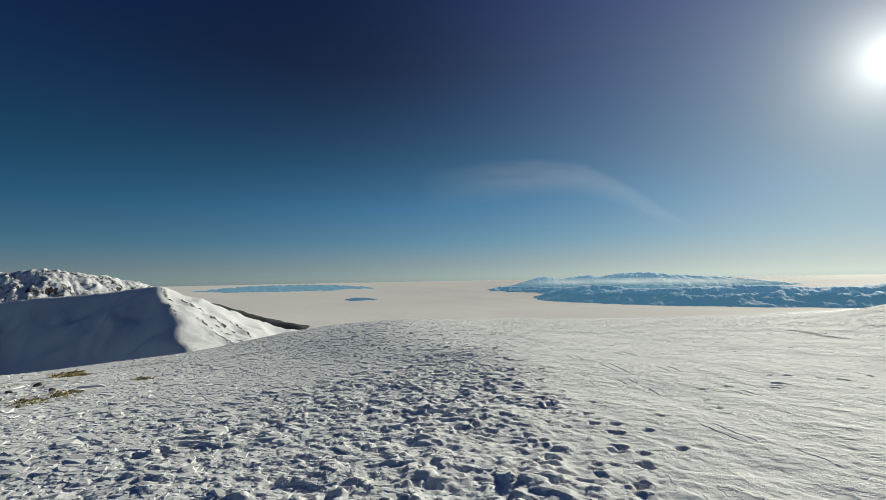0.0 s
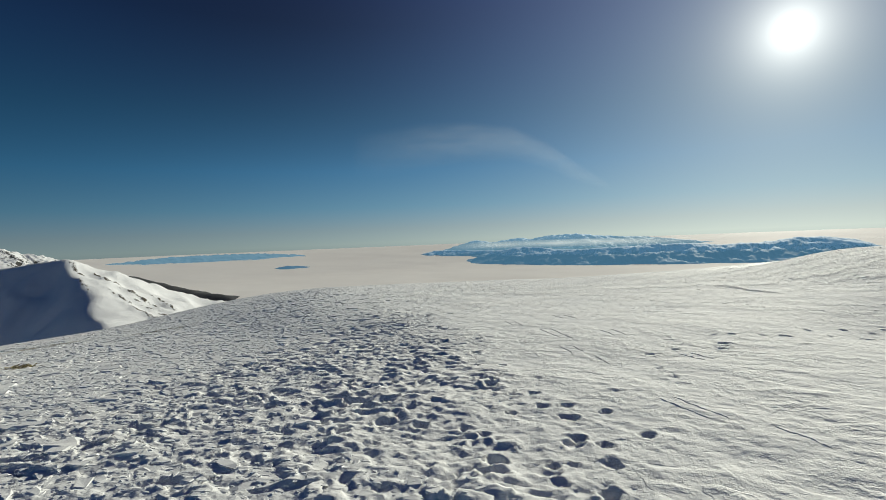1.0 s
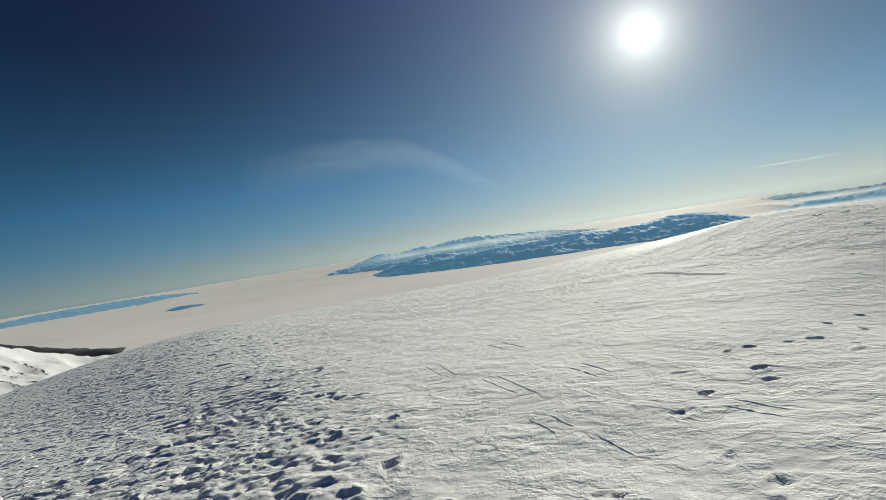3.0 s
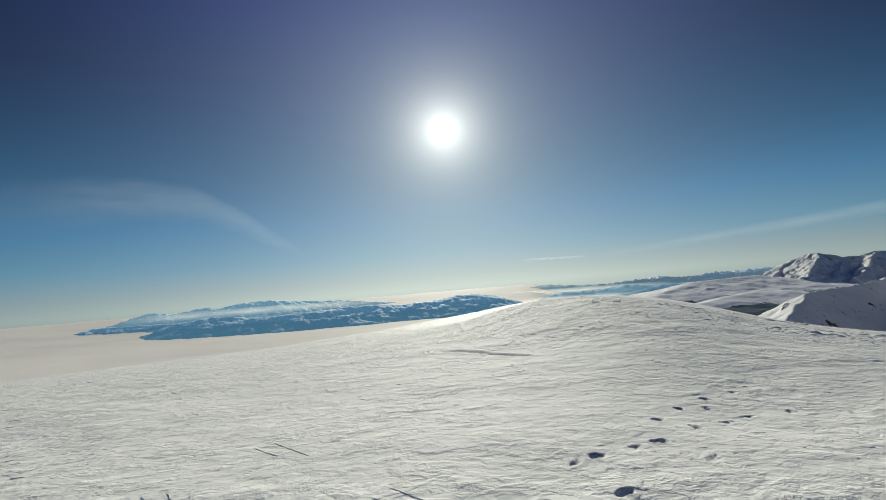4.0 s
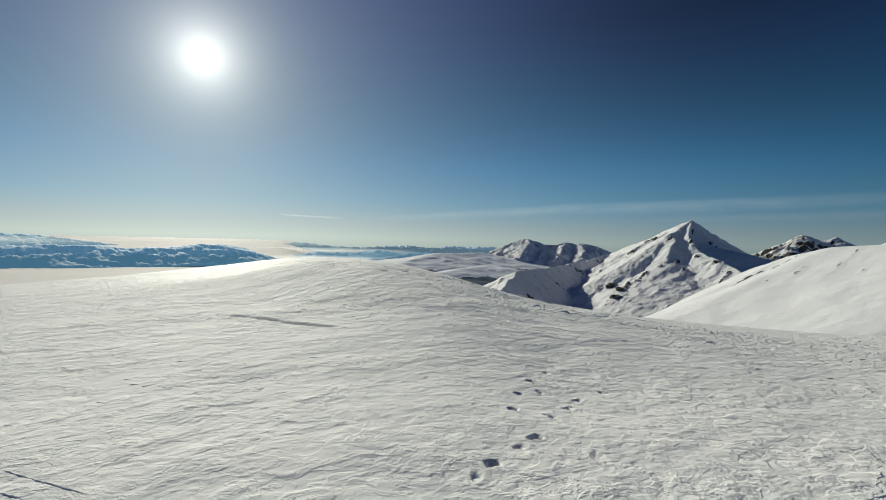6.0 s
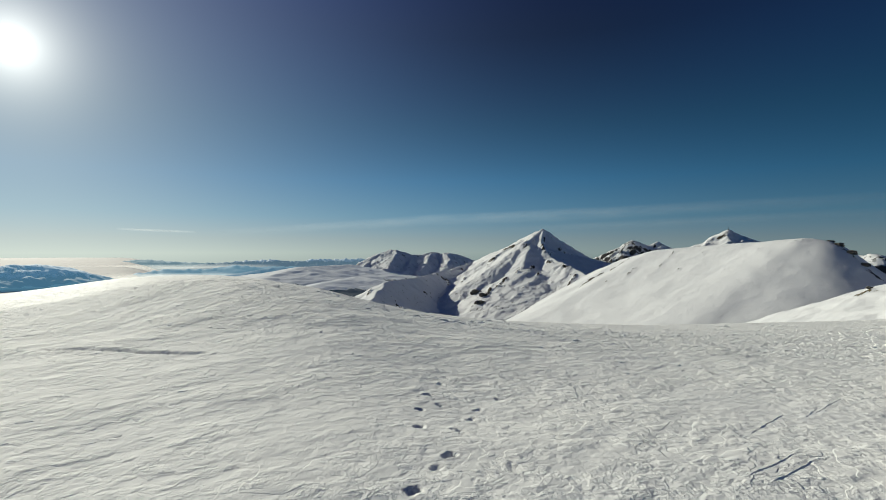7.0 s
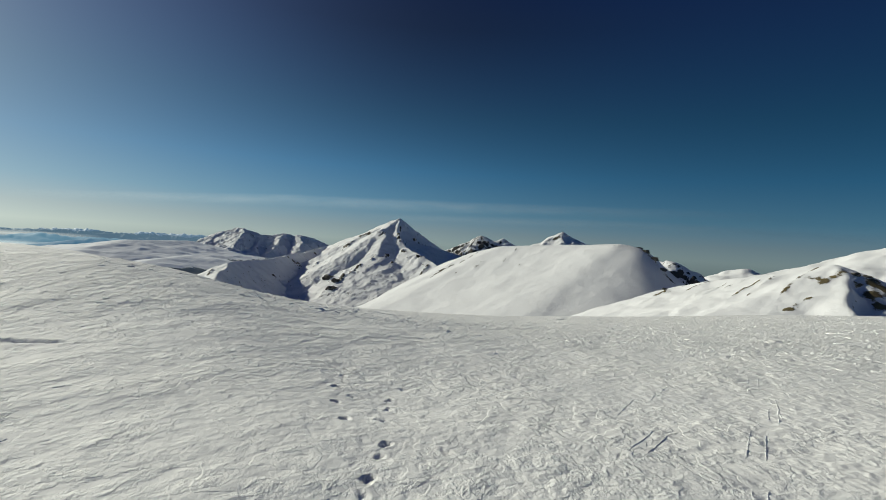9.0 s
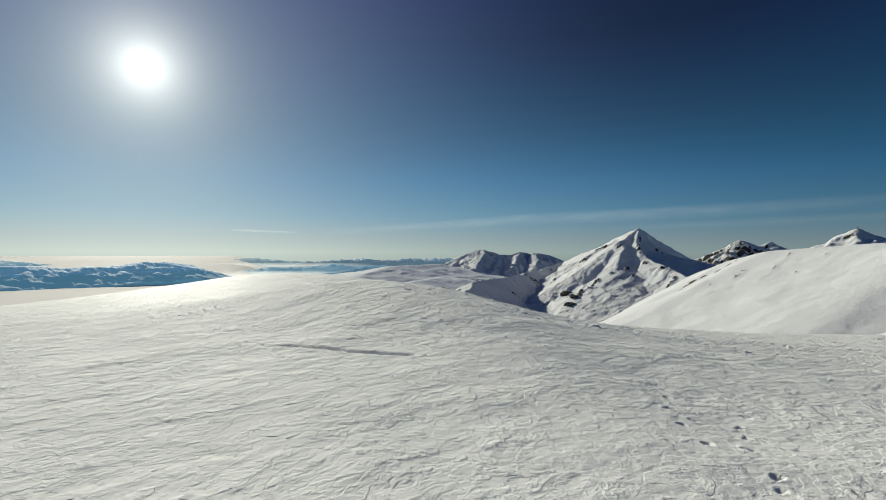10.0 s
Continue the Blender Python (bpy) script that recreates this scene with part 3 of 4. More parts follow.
def ski_track(x0, y0, x1, y1, seed):
    """A thin cut of a ski edge: a broken lip of crust along a line."""
    rng = random.Random(seed)
    n = 46
    bm = bmesh.new()
    d = Vector((x1 - x0, y1 - y0, 0))
    out = Vector((d.y, -d.x, 0)).normalized()
    rows = []
    for k in range(n):
        t = k / (n - 1)
        q = Vector((x0, y0, 0)) + d * t + out * (0.012 * noise.noise(Vector((t * 5, seed, 0))) + rng.gauss(0, 0.0025))
        wide, high = rng.uniform(0.007, 0.011), max(0.0, 0.0075 + 0.009 * noise.noise(Vector((t * 7, seed, 4))) + rng.gauss(0, 0.0012)) * min(1, 8 * t, 8 * (1 - t))
        row = []
        for off, up in ((-wide, -0.012), (-0.3 * wide, high), (0.35 * wide, high * 0.8), (wide, -0.012)):
            v = q + out * off
            row.append(bm.verts.new((v.x, v.y, ground_at(v.x, v.y) + up)))
        rows.append(row)
    for a, b in zip(rows, rows[1:]):
        for k in range(3):
            bm.faces.new((a[k], b[k], b[k + 1], a[k + 1]))
    bmesh.ops.recalc_face_normals(bm, faces=bm.faces)
    return tagged(part("ski_track", bm, SNOW, flat=True), "thin straight ski cut with a broken crust lip", "ski track", group="ski tracks in the snow")


def ground_at(x, y):
    i, j = int(np.searchsorted(GX, x)), int(np.searchsorted(GY, y))
    u, v = (x - GX[i - 1]) / (GX[i] - GX[i - 1]), (y - GY[j - 1]) / (GY[j] - GY[j - 1])
    return float((GZ[i - 1, j - 1] * (1 - u) + GZ[i, j - 1] * u) * (1 - v) + (GZ[i - 1, j] * (1 - u) + GZ[i, j] * u) * v)


for k, line in enumerate(SKI):
    ski_track(*line, k + 1)


# ---- mountains ----
def mountain(name, label, ridges, mat, rough=1.0, size=90.0, seed=1, n=(160, 100), pad=500, crest=12.0, group="", category="mountain", rocks=(), steep=0.0, bare=None, warp=0.25, crags=(), gully=0.07, blur=0, jag=0.0, streak=0.0, lift=6.0, patch=120.0):
    """A mountain from its crest lines: each (slope of its right side, of its left side, [(azimuth, elevation, distance), ...])."""
    pts = np.concatenate([[far_point(*p) for p in line] for _, _, line in ridges])
    mid = pts.mean(0)
    out = (mid[:2] - (CX, CY)) / np.linalg.norm(mid[:2] - (CX, CY))
    side = np.array((out[1], -out[0]))
    u, w = (pts[:, :2] - (CX, CY)) @ side, (pts[:, :2] - (CX, CY)) @ out
    us = np.linspace(u.min() - pad, u.max() + pad, n[0])
    ws = np.linspace(max(w.min() - pad, 120), w.max() + pad, n[1])
    U, V = np.meshgrid(us, ws, indexing="ij")
    X, Y = CX + U * side[0] + V * out[0], CY + U * side[1] + V * out[1]
    wx = X + size * warp * fbm(X / size, Y / size, seed + 40)
    wy = Y + size * warp * fbm(X / size, Y / size, seed + 50)
    Z, D, S = np.full(X.shape, -1e9), np.full(X.shape, 1e9), np.zeros(X.shape)
    run = 0.0
    for right, left, line in ridges:
        q = [far_point(*p) for p in line]
        for p0, p1 in zip(q, q[1:]):
            d = p1[:2] - p0[:2]
            t = np.clip(((wx - p0[0]) * d[0] + (wy - p0[1]) * d[1]) / (d @ d), 0, 1)
            ox, oy = wx - p0[0] - t * d[0], wy - p0[1] - t * d[1]
            dist = np.hypot(ox, oy)
            turn = np.clip((d[0] * oy - d[1] * ox) / (np.linalg.norm(d) * np.maximum(dist, 1e-6)), -1, 1)
            s = right + (left - right) * (turn + 1) / 2
            z = p0[2] + t * (p1[2] - p0[2]) - s * (np.sqrt(dist * dist + crest * crest) - crest) * (1 - 0.12 * smooth(0, 600, dist))
            D = np.where(z > Z, dist, D)
            S = np.where(z > Z, run + t * np.linalg.norm(d) + np.sign(turn) * 37 * smooth(20, 90, dist), S)
            Z = np.maximum(Z, z)
            run += np.linalg.norm(d)
        run += 777
    for _ in range(blur):
        P = np.pad(Z, 1, mode="edge")
        Z = (P[1:-1, 1:-1] * 4 + P[:-2, 1:-1] + P[2:, 1:-1] + P[1:-1, :-2] + P[1:-1, 2:]) / 8
    k = np.minimum(D / size, 1.0)
    ribs = ridged(S / size + 0.5 * fbm(X / size, Y / size, seed + 2, 2), D / (3.2 * size), seed, 4, 0.5)
    Z = Z + rough * size * (0.05 * (0.15 + k) * (2 * alpine(X / size, Y / size, seed, 6) - 1.2) + gully * k * (ribs - 1.0) + 0.03 * (0.5 + k) * fbm(X / size * 4, Y / size * 4, seed + 9, 3))
    Z = Z + jag * np.exp(-D / 60) * fbm(S / 70 + 9, S / 33, seed + 7, 4)
    rock, crag = 0 * Z, 0 * Z
    torn = np.clip(0.85 + 0.8 * fbm(X / 16, Y / 16, seed + 8, 4), 0, 1.25)
    for az, r, *more in rocks:
        q, e, s = far_point(az, 0, r), far_point(*((more[0], 0, more[1]) if len(more) > 1 else (az, 0, r + 1))), more[-1]
        d = (e - q)[:2]
        t = np.clip(((X - q[0]) * d[0] + (Y - q[1]) * d[1]) / (d @ d), 0, 1)
        crag = np.maximum(crag, torn * np.exp(-((X - q[0] - t * d[0]) ** 2 + (Y - q[1] - t * d[1]) ** 2) / (1.5 * s) ** 2))
    Z = Z + crag * lift * np.clip(ridged(X / 28, Y / 28, seed + 3, 3) - 0.7, 0, 1)
    gu, gw = np.gradient(Z, us, ws)
    if steep:
        rock = 0.9 * smooth(steep, steep + 0.55, np.hypot(gu, gw) + 0.25 * fbm(X / size * 2, Y / size * 2, seed + 5))
    if bare:
        rock = np.maximum(rock, 0.95 * (1 - smooth(bare[0], bare[1], Z + 14 * fbm(X / patch, Y / patch, seed + 6))))
    if streak:
        runs = ridged(S / 17 + 0.8 * fbm(X / 50, Y / 50, seed + 11, 2), D / 150, seed + 12, 3)
        rock = np.maximum(rock, streak * smooth(0.75, 1.25, runs) * smooth(2, 16, D))
    rock = np.maximum(rock, 0.56 * crag)
    me = grid_mesh(name, X, Y, np.maximum(Z, FLOOR - 80))
    point_values(me, "rock", rock)
    me.materials.append(mat)
    ob = tagged(new(name, me), label, category, group=group)
    for az, r, s, tone in crags:
        q = far_point(az, 0, r)
        i, j = np.searchsorted(us, (q[:2] - (CX, CY)) @ side), np.searchsorted(ws, (q[:2] - (CX, CY)) @ out)
        outcrop(ob, Vector((q[0], q[1], Z[i, j])), s, tone)
    return ob


def outcrop(parent, place, size, seed):
    """A jagged dark crag that stands out of the snow."""
    bm = bmesh.new()
    bmesh.ops.create_icosphere(bm, subdivisions=4, radius=1.0)
    for v in bm.verts:
        q = v.co.copy()
        k = 1 + 0.45 * noise.noise(q * 1.6 + Vector((seed, 3, 0))) + 0.3 * noise.noise(q * 4.0 + Vector((0, seed, 7))) + 0.12 * noise.noise(q * 9 + Vector((seed, seed, 1)))
        v.co = Vector((q.x * size * 1.25 * k, q.y * size * 1.25 * k, q.z * size * 0.62 * k)) + place
    return part("rock_outcrop", bm, CLIFF, parent, "dark bare rock outcrop", flat=True)


mountain("mountain", "smooth snowy hill with a shaded face and rocky sunlit flank", [
    (0.85, 0.43, [(-60.9, -0.3, 1250), (-59.93, -1.9, 1170), (-58.76, -3.7, 1060), (-57.99, -6.9, 900), (-57.31, -11, 780)]),
    (0.75, 0.5, [(-74.26, -1.9, 1560), (-72.32, -1.5, 1500), (-68.45, -1.05, 1400), (-64.58, -0.9, 1320), (-60.9, -0.3, 1250)]),
], SLOPE, rough=0.5, seed=3, n=(220, 160), blur=2, warp=0.2, rocks=[(-59.25, 1235, -56.44, 1190, 5), (-58.38, 1215, -55.66, 1130, 4), (-57.41, 1190, -54.3, 1120, 5), (-56.05, 1160, -53.14, 1070, 6), (-57.41, 1110, -54.49, 1020, 5), (-55.08, 1090, -51.78, 990, 7), (-55.85, 1040, -52.94, 960, 6), (-53.91, 1180, -51.49, 1080, 5), (-60.12, 1240, -59.35, 1190, 7), (-59.54, 1150, -58.96, 1080, 6)])
mountain("mountain", "rugged snow-streaked mountain range behind the rounded hill", [
    (0.6, 0.6, [(-82.0, 1.2, 2900), (-75.22, 1.0, 2800), (-72.32, 1.15, 2750), (-68.84, 1.35, 2700), (-66.51, 1.0, 2700), (-64.29, 0.6, 2750), (-61.19, -0.2, 2850), (-56.82, -2, 3000)]),
], CRAG, rough=0.7, size=85, crest=2, gully=0.3, seed=12, n=(400, 140), pad=320, steep=1.3, warp=0.3, jag=9, streak=0.43)
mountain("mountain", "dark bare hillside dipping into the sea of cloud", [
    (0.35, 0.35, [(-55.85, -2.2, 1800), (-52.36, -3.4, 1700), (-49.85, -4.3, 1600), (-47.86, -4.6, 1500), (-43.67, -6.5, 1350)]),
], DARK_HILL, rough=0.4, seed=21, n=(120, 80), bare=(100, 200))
mountain("mountain", "sharp snowy pyramid peak with rocky ribs and shaded flank", [
    (0.85, 0.5, [(45.2, -3.2, 1560), (46.6, -3.0, 1650), (49, -2.75, 1850), (51, -2.22, 2030), (53, -1.74, 2200), (55.2, -0.95, 2380)]),
    (0.62, 2.6, [(55.2, -0.95, 2380), (56.7, -0.2, 2290), (58.6, 0.55, 2180), (60.5, 1.62, 2090), (62.7, 2.65, 2000)]),
    (0.5, 0.95, [(45.2, -3.2, 1560), (44.2, -4.6, 1440), (42.9, -5.9, 1330), (41.4, -7.4, 1220)]),
    (0.60, 1.0, [(62.7, 2.65, 2000), (62.6, 0.9, 1900), (63.6, -0.6, 1800), (65.9, -1.6, 1660), (67.7, -2.7, 1560), (69.3, -3.0, 1480)]),
    (0.85, 0.8, [(62.7, 2.65, 2000), (64.4, 1.42, 2060), (66.4, 0.24, 2120), (69.2, -1.5, 2200), (71.5, -2.6, 2250)]),
    (0.55, 0.25, [(61.2, 0.85, 1900), (60.5, -1.7, 1745), (59.2, -3.15, 1670), (57.4, -4.6, 1605), (55.8, -5.85, 1555), (54.3, -7.2, 1505)]),
    (0.5, 0.3, [(57.2, -1.5, 1940), (56.2, -3.2, 1790), (54.6, -5.2, 1660), (53.2, -6.6, 1580)]),
], SLOPE, rough=0.36, size=60, crest=2, gully=0.04, seed=31, n=(620, 420), pad=300, warp=0.12, steep=1.0, streak=0.33, jag=4, lift=9.0,
    crags=[(55.3, 1685, 15, 1), (56.1, 1605, 10, 2), (55.7, 1545, 12, 3)],
    rocks=[(55.3, 1690, 22), (56.2, 1610, 15), (55.7, 1550, 16), (58.4, 2020, 59.8, 2000, 8), (60.6, 1920, 61.3, 1890, 9), (57.4, 2000, 56.9, 1970, 12), (52.0, 2015, 51.8, 1980, 10), (58.6, 1690, 57.6, 1640, 9), (63.2, 1780, 63.6, 1760, 7), (64.9, 1690, 65.4, 1665, 7), (67.2, 1555, 66.6, 1530, 7), (43.4, 1520, 43.1, 1490, 5), (60.3, 1750, 59.8, 1720, 8), (62.6, 1890, 63.0, 1830, 4), (53.7, 2220, 54.2, 2210, 7), (50.9, 1990, 51.6, 2000, 5), (54.1, 1930, 53.7, 1900, 6), (65.7, 1465, 65.5, 1455, 4), (61.6, 1760, 61.3, 1735, 5), (62.3, 1700, 62.1, 1680, 4), (66.2, 1600, 65.2, 1540, 6), (56.9, 1640, 56.6, 1610, 9)])
mountain("mountain", "craggy snow-covered massif in partial shade", [
    (0.6, 0.5, [(39.6, -2.9, 3050), (41.4, -2.3, 3080), (42.8, -1.36, 3100), (43.7, -0.69, 3120), (44.6, -0.05, 3130), (45.6, 0.32, 3120), (46.5, 0.32, 3100), (47.4, 0.08, 3090), (48, -0.23, 3100), (49.4, -0.23, 3160), (50.4, 0.1, 3180), (51.4, -0.11, 3170), (52.2, 0, 3160), (53.8, -0.35, 3200), (55.2, -0.84, 3240), (58, -1.8, 3300)]),
    (0.5, 0.8, [(46.5, 0.32, 3100), (46.1, -0.7, 2900), (45.3, -1.7, 2720), (44.2, -2.6, 2560), (43.2, -3.2, 2450)]),
    (0.5, 0.8, [(50.4, 0.1, 3180), (50.0, -0.8, 3000), (49.2, -1.8, 2830), (48.4, -2.6, 2700)]),
    (0.5, 0.75, [(43.6, -0.75, 3120), (42.6, -1.7, 2900), (41.2, -2.6, 2680), (39.4, -3.3, 2480)]),
    (0.5, 0.8, [(52.3, 0, 3160), (52.4, -0.8, 3000), (52.0, -1.7, 2850)]),
    (0.5, 0.8, [(48.2, -0.25, 3100), (47.8, -1.3, 2900), (46.9, -2.3, 2700)]),
], CRAG, rough=0.7, size=80, crest=2, gully=0.12, seed=43, n=(460, 320), pad=300, warp=0.3, jag=7, streak=0.35)
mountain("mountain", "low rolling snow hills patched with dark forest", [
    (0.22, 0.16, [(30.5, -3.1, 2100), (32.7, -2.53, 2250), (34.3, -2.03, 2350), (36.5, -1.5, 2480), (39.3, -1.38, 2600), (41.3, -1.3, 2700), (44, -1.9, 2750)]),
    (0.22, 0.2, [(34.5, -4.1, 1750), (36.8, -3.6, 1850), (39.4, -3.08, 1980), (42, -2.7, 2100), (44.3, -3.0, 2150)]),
], HAZED_FOREST, rough=0.13, gully=0.04, size=110, seed=51, n=(300, 220), bare=(-142, -116), patch=70.0)
mountain("mountain", "broad smooth snow dome with scattered rocks", [
    (0.50, 1.5, [(69.2, -1.5, 1530), (71.6, -0.46, 1490), (74.4, 0.37, 1440), (77.5, 0.62, 1380), (81.2, 0.97, 1310), (83.9, 1.15, 1260), (87.2, 1.45, 1200)]),
    (0.5, 1.1, [(87.2, 1.45, 1200), (88.6, 1.1, 1185), (89.7, 0.07, 1160), (90.8, -1.36, 1130), (92.2, -2.8, 1090), (94, -5.5, 1040)]),
], SLOPE, rough=0.10, warp=0.08, seed=61, n=(300, 260), pad=640, lift=2.5, crest=18, blur=14, gully=0.025, steep=1.1,
    crags=[(89.4, 1172, 7, 13), (90.3, 1150, 7, 14), (91.2, 1120, 6, 15), (88.8, 1182, 5, 16)],
    rocks=[(71.6, 1440, 69.6, 1400, 4), (69.8, 1420, 67.6, 1390, 7), (68.2, 1400, 66.6, 1360, 7), (72.1, 1330, 71.4, 1300, 6), (74.8, 1300, 74.6, 1280, 4), (76.4, 1230, 76.3, 1220, 3), (69.4, 1310, 69.2, 1300, 3), (80.6, 1140, 80.5, 1130, 3), (86.9, 1180, 85.6, 1180, 3), (88.8, 1180, 90.0, 1155, 8), (90.0, 1152, 92.0, 1095, 8), (78.6, 1290, 78.4, 1270, 3), (83.2, 1190, 83.0, 1170, 2.5), (76.0, 1360, 75.6, 1330, 3)])
mountain("mountain", "rocky twin summit dusted with snow", [
    (0.7, 0.7, [(66.98, -1.5, 2700), (68.55, -0.5, 2650), (72.0, 1.3, 2600), (73.66, 0.65, 2620), (74.45, 1.15, 2650), (77.57, -0.5, 2700)]),
], CRAG, rough=1.1, size=80, gully=0.25, crest=3, jag=5, seed=71, steep=1.0, streak=0.44, n=(200, 120), pad=300)
mountain("mountain", "conical snowy summit behind the dome", [
    (0.6, 0.6, [(76.6, -0.2, 2300), (78.16, 0.6, 2250), (80.9, 2.2, 2200), (83.98, 0.85, 2250), (86.66, -0.5, 2300)]),
], SLOPE, rough=0.8, size=70, gully=0.12, crest=4, jag=3, seed=83, steep=1.0, streak=0.36, n=(200, 120), pad=300)
mountain("mountain", "dark craggy peak with snowy gullies", [
    (0.8, 0.7, [(88.2, -0.9, 1900), (90.15, -0.4, 1850), (91.8, -0.1, 1800), (93.08, -0.6, 1800), (95.28, -1.8, 1850), (97.3, -3.5, 1900)]),
], CRAG, rough=1.3, size=80, gully=0.25, crest=3, jag=6, seed=91, steep=1.0, streak=0.42, n=(200, 120), pad=260)
mountain("mountain", "small distant white snow peaks", [
    (0.5, 0.5, [(93.63, -2.2, 3000), (97.2, -0.7, 2900), (98.74, -0.4, 2900), (100.28, -0.9, 2950), (104.04, -2.5, 3000)]),
], SLOPE, rough=0.8, size=140, seed=95, n=(140, 90))
mountain("mountain", "snow ridge with grassy rock patches and a shaded cliff", [
    (0.42, 0.45, [(86, -7.0, 880), (89, -4.85, 860), (91.4, -3.13, 840), (93.2, -2.51, 825), (96.1, -1.68, 795), (98.8, -1.18, 765), (102.2, -0.5, 730), (103.9, 0.18, 710), (105.6, 0.6, 690)]),
    (0.42, 1.5, [(105.6, 0.6, 690), (106.1, -0.3, 650), (106.4, -1.6, 610), (106.6, -3.4, 565), (106.6, -7, 490)]),
    (0.9, 0.5, [(105.6, 0.6, 690), (107.2, 0.0, 705), (108.9, -1.3, 700), (110.5, -3.4, 670), (112, -6.5, 630)]),
], GRASSY, rough=0.2, size=50, crest=2, warp=0.15, blur=2, gully=0.04, seed=101, n=(360, 260), pad=330, steep=0.95, lift=2.0,
    crags=[(106.8, 660, 3.5, 21), (91.5, 822, 2.5, 23), (107.6, 668, 3, 24)],
    rocks=[(91.5, 815, 90.6, 785, 5), (93.2, 818, 91.6, 790, 3), (95.6, 792, 93.4, 770, 2), (104.4, 700, 103.4, 690, 4), (104.5, 655, 105.4, 652, 9), (103.3, 650, 104.5, 640, 8), (101.0, 700, 98.8, 645, 2.4), (103.2, 670, 101.4, 615, 2.6), (99.7, 690, 97.5, 655, 1.6), (103.6, 600, 102.0, 580, 4), (97, 758, 95.0, 730, 2), (98.6, 755, 96.8, 735, 1.8), (106.8, 660, 108.4, 640, 16), (107.4, 640, 109.2, 600, 12)])
mountain("mountain", "long smooth snow slope rising behind the ridge", [
    (0.42, 0.35, [(99.5, -2.2, 1080), (102.2, -0.66, 1050), (103.9, 0.3, 1030), (106, 1.0, 1010), (107.4, 1.62, 990), (109.1, 2.23, 970), (111, 2.5, 950), (116, 3.2, 930), (125, 4, 900), (140, 5, 900)]),
], GRASSY, rough=0.3, size=70, seed=111, n=(260, 200), gully=0.04, rocks=[(108.6, 955, 110.4, 940, 4), (110.9, 900, 110.4, 860, 5), (109.6, 945, 111.2, 925, 3)])

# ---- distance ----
# the blue of these ranges and hills is haze painted into their materials
mountain("mountain_range", "forested range with painted blue haze and snowy tops above the cloud", [
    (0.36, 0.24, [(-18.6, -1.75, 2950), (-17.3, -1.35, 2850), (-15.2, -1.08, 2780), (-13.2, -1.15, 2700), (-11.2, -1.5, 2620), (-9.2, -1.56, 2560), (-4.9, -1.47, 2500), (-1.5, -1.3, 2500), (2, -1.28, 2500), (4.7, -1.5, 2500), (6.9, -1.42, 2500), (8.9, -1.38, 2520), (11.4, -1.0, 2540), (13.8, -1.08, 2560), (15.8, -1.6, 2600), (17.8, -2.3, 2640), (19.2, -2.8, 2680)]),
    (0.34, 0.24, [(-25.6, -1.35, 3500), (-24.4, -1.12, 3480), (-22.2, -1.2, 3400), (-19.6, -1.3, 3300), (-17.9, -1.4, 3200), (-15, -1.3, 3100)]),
], FAR_HAZED, rough=0.28, size=75, seed=121, n=(800, 110), pad=200, gully=0.05, warp=0.5, jag=4, streak=0.47, category="mountain range", bare=(-108, -70), patch=28.0)
mountain("mountain_range", "snow-capped range on the horizon, with painted blue haze", [
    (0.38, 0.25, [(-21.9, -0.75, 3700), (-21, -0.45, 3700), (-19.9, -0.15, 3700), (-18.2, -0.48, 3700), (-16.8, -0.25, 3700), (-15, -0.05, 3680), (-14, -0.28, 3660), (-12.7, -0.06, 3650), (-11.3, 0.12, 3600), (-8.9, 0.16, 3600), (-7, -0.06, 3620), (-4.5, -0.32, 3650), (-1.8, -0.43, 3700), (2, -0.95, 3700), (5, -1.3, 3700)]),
], BLUE_HAZE_GLOW, rough=0.45, size=55, seed=131, n=(520, 70), pad=220, gully=0.1, warp=0.5, jag=5, streak=0.45, category="mountain range", bare=(-42, -8), patch=35.0)
mountain("mountain_range", "faint hills with painted blue haze", [
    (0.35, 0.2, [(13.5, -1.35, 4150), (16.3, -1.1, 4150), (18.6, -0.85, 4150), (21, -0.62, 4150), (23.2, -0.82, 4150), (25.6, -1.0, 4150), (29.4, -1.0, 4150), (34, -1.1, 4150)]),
], FAINT_HAZED, rough=0.15, size=200, gully=0.03, seed=141, n=(300, 50), jag=8, category="mountain range", bare=(-20, 5))
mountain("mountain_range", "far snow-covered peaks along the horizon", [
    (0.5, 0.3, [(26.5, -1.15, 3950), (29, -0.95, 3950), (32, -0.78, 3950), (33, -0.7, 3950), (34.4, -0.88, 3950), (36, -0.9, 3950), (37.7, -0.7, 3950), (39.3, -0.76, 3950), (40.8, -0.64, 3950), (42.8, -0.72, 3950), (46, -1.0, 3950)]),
], HAZED_PEAK, rough=0.9, size=75, gully=0.15, seed=145, n=(380, 70), pad=220, jag=11, streak=0.4, category="mountain range", bare=(-70, -52))
mountain("mountain_range", "nearer hills in the misty valley, with painted blue haze", [
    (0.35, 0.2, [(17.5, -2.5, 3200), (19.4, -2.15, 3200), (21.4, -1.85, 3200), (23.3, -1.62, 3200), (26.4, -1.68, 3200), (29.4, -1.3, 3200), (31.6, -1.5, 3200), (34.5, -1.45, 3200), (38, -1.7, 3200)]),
], BLUE_HAZE_GLOW, rough=0.2, size=120, gully=0.04, seed=151, n=(260, 60), jag=8, category="mountain range", bare=(-60, 0))
